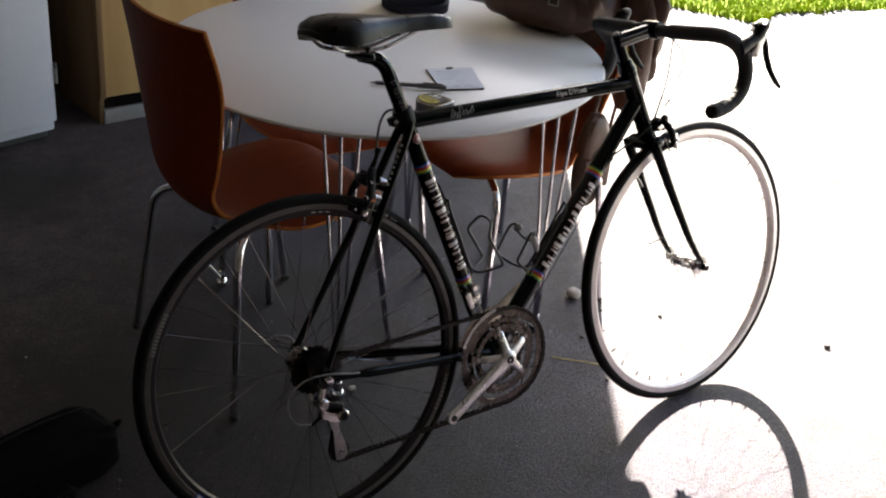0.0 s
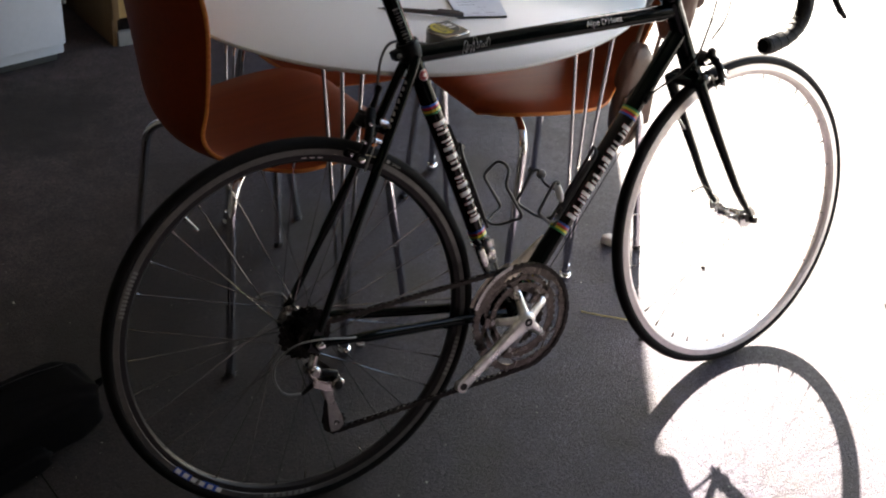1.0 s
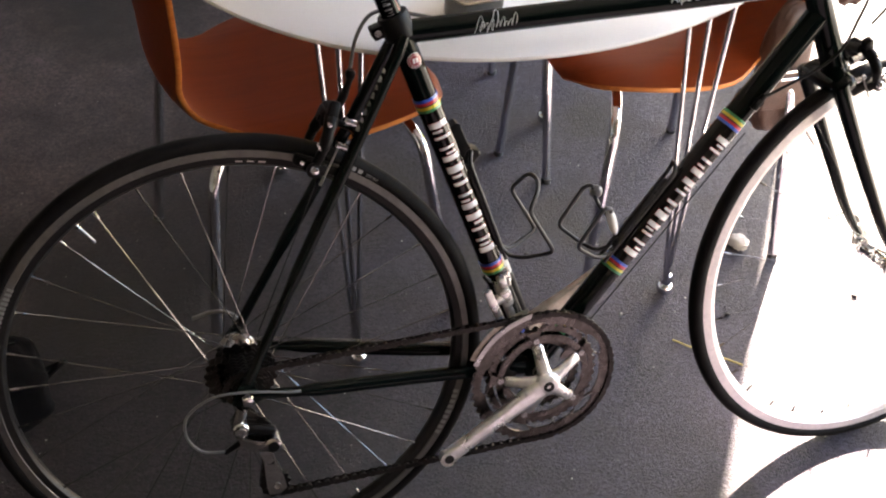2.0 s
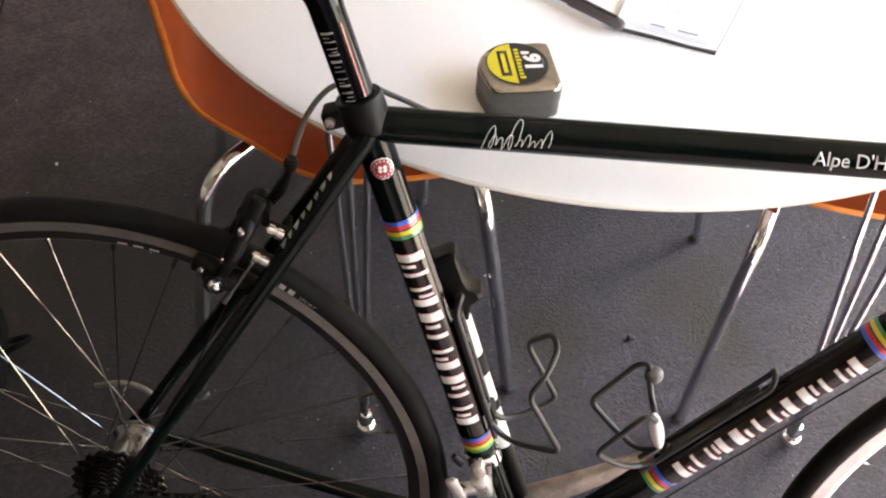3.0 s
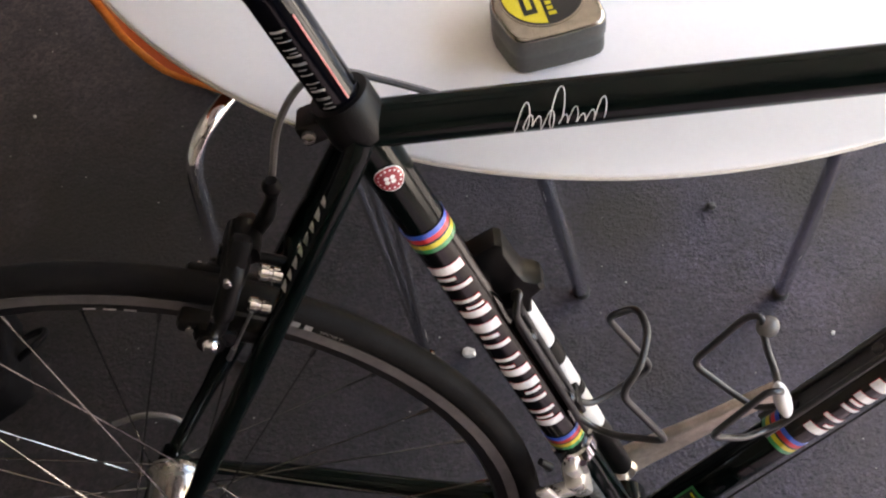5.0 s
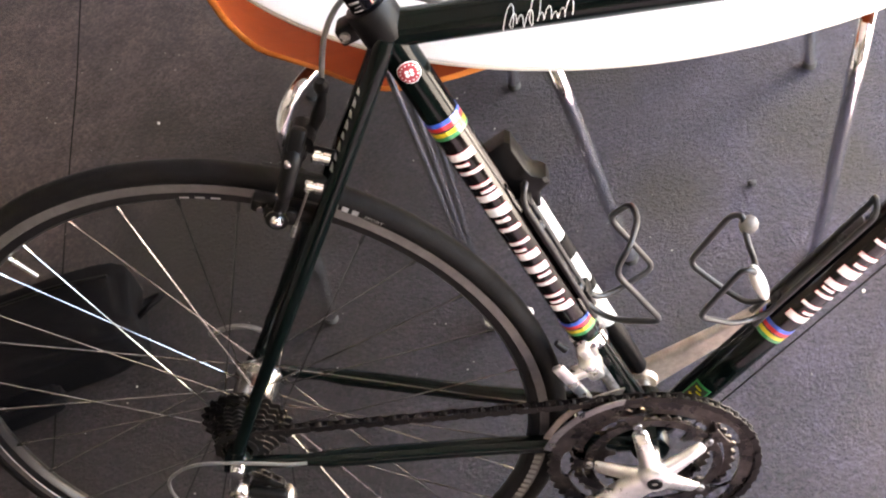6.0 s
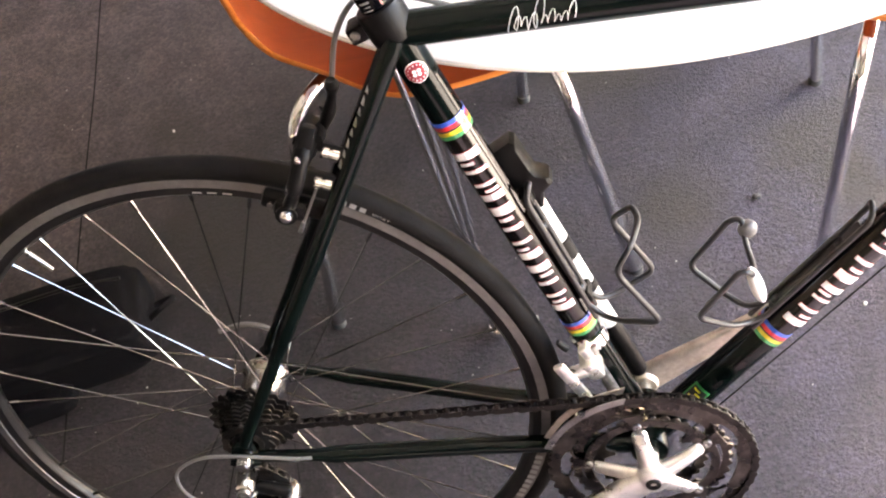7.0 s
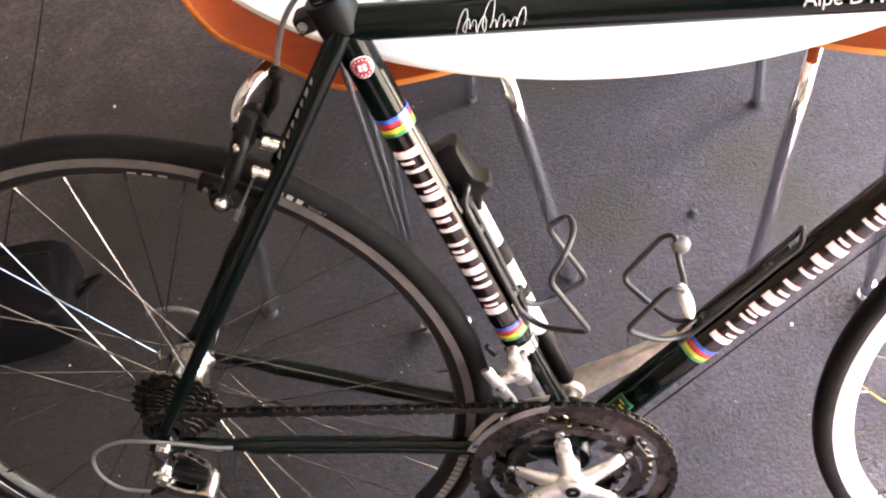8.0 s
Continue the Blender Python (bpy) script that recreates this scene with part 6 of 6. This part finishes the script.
def make_pen():
    a, b = Vector((0.334, 0.456, TZ + 0.005)), Vector((0.4655, 0.3600, TZ + 0.0098))
    root = thing("pen", "dark grey ballpoint pen lying on the table", "pen")
    d = (b - a).normalized()
    part("barrel", Geo().tube([a + d * 0.012, a + d * 0.016, b - d * 0.058], [0.0032, 0.0042, 0.0046], 14), PENM, root)
    part("tip", Geo().tube([a, a + d * 0.013], [0.0008, 0.003], 12), STEEL, root, "metal writing tip")
    cap = part("cap", Geo().tube([b - d * 0.06, b - d * 0.004, b], [0.0056, 0.0058, 0.0035], 14), PENM, root, "darker pen cap")
    part("clip", Geo().tube([b - d * 0.05 + Vector((0, 0, 0.007)), b - d * 0.008 + Vector((0, 0, 0.0065))], 0.0013, 8), PENM, cap)


make_pen()


def folded(centre, half, seed, amp, res=28, squash=0.75, flat=0.0):
    """A soft slumped body: a rounded box with folds, flat below."""
    rng = random.Random(seed)
    off = Vector((rng.uniform(0, 50), rng.uniform(0, 50), rng.uniform(0, 50)))
    verts, faces = [], []
    for j in range(res + 1):
        th = math.pi * j / res
        for i in range(res * 2):
            ph = math.tau * i / (res * 2)
            x, y, z = math.sin(th) * math.cos(ph), math.sin(th) * math.sin(ph), math.cos(th)
            p = Vector([math.copysign(abs(q) ** squash, q) * h for q, h in zip((x, y, z), half)])
            n1 = noise.noise(Vector((x, y, z)) * 2.2 + off)
            n2 = noise.noise(Vector((x * 2.0, y * 5.5, z * 3.0)) * 1.6 + off)
            p *= 1 + amp * n1 + amp * 0.6 * n2
            p.z = max(p.z, -half[2] * 0.98)
            verts.append(Vector(centre) + p)
    m = res * 2
    for j in range(res):
        for i in range(m):
            faces.append((j * m + i, j * m + (i + 1) % m, (j + 1) * m + (i + 1) % m, (j + 1) * m + i))
    return Geo().add(verts, faces)


def make_satchel():
    root = thing("leather_bag", "slumped brown leather bag on the edge of the table", "bag", at=(0.99, 0.69, TZ))
    root.rotation_euler.z = radians(22)
    part("body", folded((0, 0, 0.082), (0.115, 0.185, 0.08), 4, 0.14), LEATHER, root, "", 80)
    part("flap", folded((0.0, -0.02, 0.135), (0.1, 0.17, 0.045), 9, 0.2), LEATHER, root, "creased leather flap", 80)
    part("strap", Geo().tube(smooth_path([(-0.05, -0.17, 0.06), (-0.09, -0.1, 0.16), (-0.1, 0.0, 0.19), (-0.08, 0.12, 0.15), (-0.03, 0.18, 0.07)], 8), 0.008, 8), LEATHER, root, "worn leather strap")
    for s in (-1, 1):
        part("buckle", Geo().tube([(-0.115, s * 0.08 - 0.012, 0.09), (-0.118, s * 0.08 + 0.012, 0.09), (-0.118, s * 0.08 + 0.012, 0.11), (-0.115, s * 0.08 - 0.012, 0.11)], 0.0022, 8, True), STEEL, root, "dull metal buckle")


make_satchel()


def make_jacket():
    root = thing("leather_jacket", "brown leather jacket hung over a chair back", "jacket", at=(1.15, 0.69, 0.74))
    root.rotation_euler.z = radians(3)
    part("body", folded((0, 0, 0), (0.046, 0.25, 0.165), 31, 0.13, 30, 0.7), LEATHER, root, "", 80)
    part("sleeve", folded((-0.03, -0.2, -0.05), (0.035, 0.05, 0.16), 33, 0.16, 18, 0.8), LEATHER, root, "creased hanging sleeve", 80)
    part("collar", folded((-0.01, 0.02, 0.15), (0.05, 0.15, 0.035), 35, 0.18, 18, 0.8), LEATHER, root, "soft folded collar", 80)


make_jacket()


def make_cap():
    root = thing("knitted_cap", "dark navy cloth cap on the table", "cap", at=(0.735, 0.91, TZ))
    part("crown", folded((0, 0, 0.055), (0.085, 0.075, 0.055), 3, 0.08, 20), NAVY, root, "", 80)
    part("band", Geo().lathe([(0.078, 0.001), (0.087, 0.004), (0.088, 0.026), (0.08, 0.03)], (0, 0, 0), (0, 0, 1), 32), NAVY, root, "folded band")


make_cap()


# ---- things by the chairs and on the floor ----
def make_pouch():
    root = thing("hanging_pouch", "dark brown leather pouch hung from a chair back", "pouch", at=(1.05, 0.5, 0.25))
    part("body", folded((0, 0, 0.15), (0.05, 0.026, 0.13), 6, 0.09, 24), LEATHER, root, "", 80)
    part("flap", Geo().box((0, -0.028, 0.125), (0.09, 0.008, 0.08), None, 0.004, 3), LEATHER, root, "dark leather flap")
    part("buckle", Geo().tube([(-0.02, -0.034, 0.15), (0.02, -0.034, 0.15), (0.02, -0.034, 0.165), (-0.02, -0.034, 0.165)], 0.003, 8, True), CHROME, root, "chrome buckle")
    part("strap", Geo().tube(smooth_path([(-0.04, 0, 0.16), (0.02, 0.02, 0.34), (0.1, 0.06, 0.56), (0.128, 0.09, 0.632), (0.15, 0.09, 0.6), (0.12, 0.05, 0.4), (0.05, 0.01, 0.16)], 8), 0.005, 8), LEATHER, root, "thin leather strap")


make_pouch()


def make_floor_bag():
    root = thing("nylon_bag", "black nylon bag with a loop strap, lying on the floor", "bag", at=(-0.445, 0.362, 0))
    root.rotation_euler.z = radians(17)
    part("body", folded((0, 0, 0.05), (0.168, 0.076, 0.053), 12, 0.05, 26, 0.38), BAGM, root, "", 60)
    part("pocket", folded((-0.05, -0.084, 0.024), (0.08, 0.022, 0.023), 15, 0.08, 18, 0.5), BAGM, root, "soft front pocket", 80)
    part("loop_strap", Geo().tube(smooth_path([(0.158, -0.02, 0.05), (0.185, -0.022, 0.07), (0.2, -0.005, 0.06), (0.195, 0.02, 0.035), (0.172, 0.022, 0.03), (0.158, 0.01, 0.04)], 6), 0.0045, 8), BAGM, root, "small fabric loop")
    part("zip", Geo().tube(smooth_path([(-0.14, 0.04, 0.1), (-0.05, 0.045, 0.104), (0.06, 0.044, 0.104), (0.14, 0.036, 0.098)], 8), 0.003, 6), BLACK, root, "dark zip")


make_floor_bag()


def make_pebble(label, at, r, seed, material, name="pebble"):
    g = folded((0, 0, r * 0.55), (r, r * 0.8, r * 0.6), seed, 0.35, 8, 0.8)
    ob = solid(name, g, material, label, name, "", "", 50)
    ob.location = (at[0], at[1], 0)
    ob.rotation_euler.z = seed * 0.7
    return ob


make_pebble("pale broken stone lying on the floor", (1.046, 0.477), 0.02, 21, PEBBLE)
make_pebble("small white crumb beside the table leg", (0.281, 0.366), 0.0085, 22, PEBBLE, "crumb")
for k, (x, y, r, m) in enumerate(((1.197, 0.287, 0.006, DARKSPECK), (1.506, -0.032, 0.008, DARKSPECK), (0.86, 0.12, 0.006, DARKSPECK), (0.735, 0.35, 0.0028, PEBBLE), (-0.338, 0.818, 0.0028, PEBBLE), (0.93, 0.3, 0.005, DARKSPECK), (0.62, 0.55, 0.006, DARKSPECK))):
    make_pebble("dark chip of grit on the floor" if m is DARKSPECK else "tiny pale speck on the floor", (x, y), r, 30 + k, m, "chip")


def make_grit():
    rng = random.Random(77)
    g = Geo()
    for _ in range(320):
        x, y = rng.uniform(-0.8, 1.5), rng.uniform(-0.4, 1.4)
        r = rng.uniform(0.0005, 0.0012) * (1.6 if rng.random() < 0.08 else 1)
        a = rng.uniform(0, 6.3)
        g.add([(x + r * math.cos(a + k * 1.57), y + r * math.sin(a + k * 1.57), 0.0002) for k in range(4)] + [(x, y, r)], [(0, 1, 4), (1, 2, 4), (2, 3, 4), (3, 0, 4)])
    solid("grit", g, PEBBLE, "fine pale grit scattered over the floor", "grit", "stuff", smooth=0)


make_grit()
straw = solid("straw", Geo().tube(smooth_path([(0.8, 0.264, 0.002), (0.83, 0.232, 0.003), (0.845, 0.222, 0.002), (0.87, 0.196, 0.004), (0.896, 0.175, 0.002)], 5), 0.0013, 6), STRAW, "thin yellow straw on the floor", "straw")
joint = solid("floor_joint", Geo().tube(smooth_path([(-0.70, 2.1, -0.0017), (-0.622, 1.62, -0.0017), (-0.556, 1.2, -0.0015), (-0.527, 1.02, -0.0018), (-0.511, 0.917, -0.0016), (-0.489, 0.75, -0.0018), (-0.452, 0.5, -0.0016), (-0.4, 0.18, -0.0017), (-0.31, -0.4, -0.0016), (-0.2, -1.2, -0.0017)], 10), 0.0024, 6), JOINTM, "thin dark joint between two floor slabs", "joint", "structure")
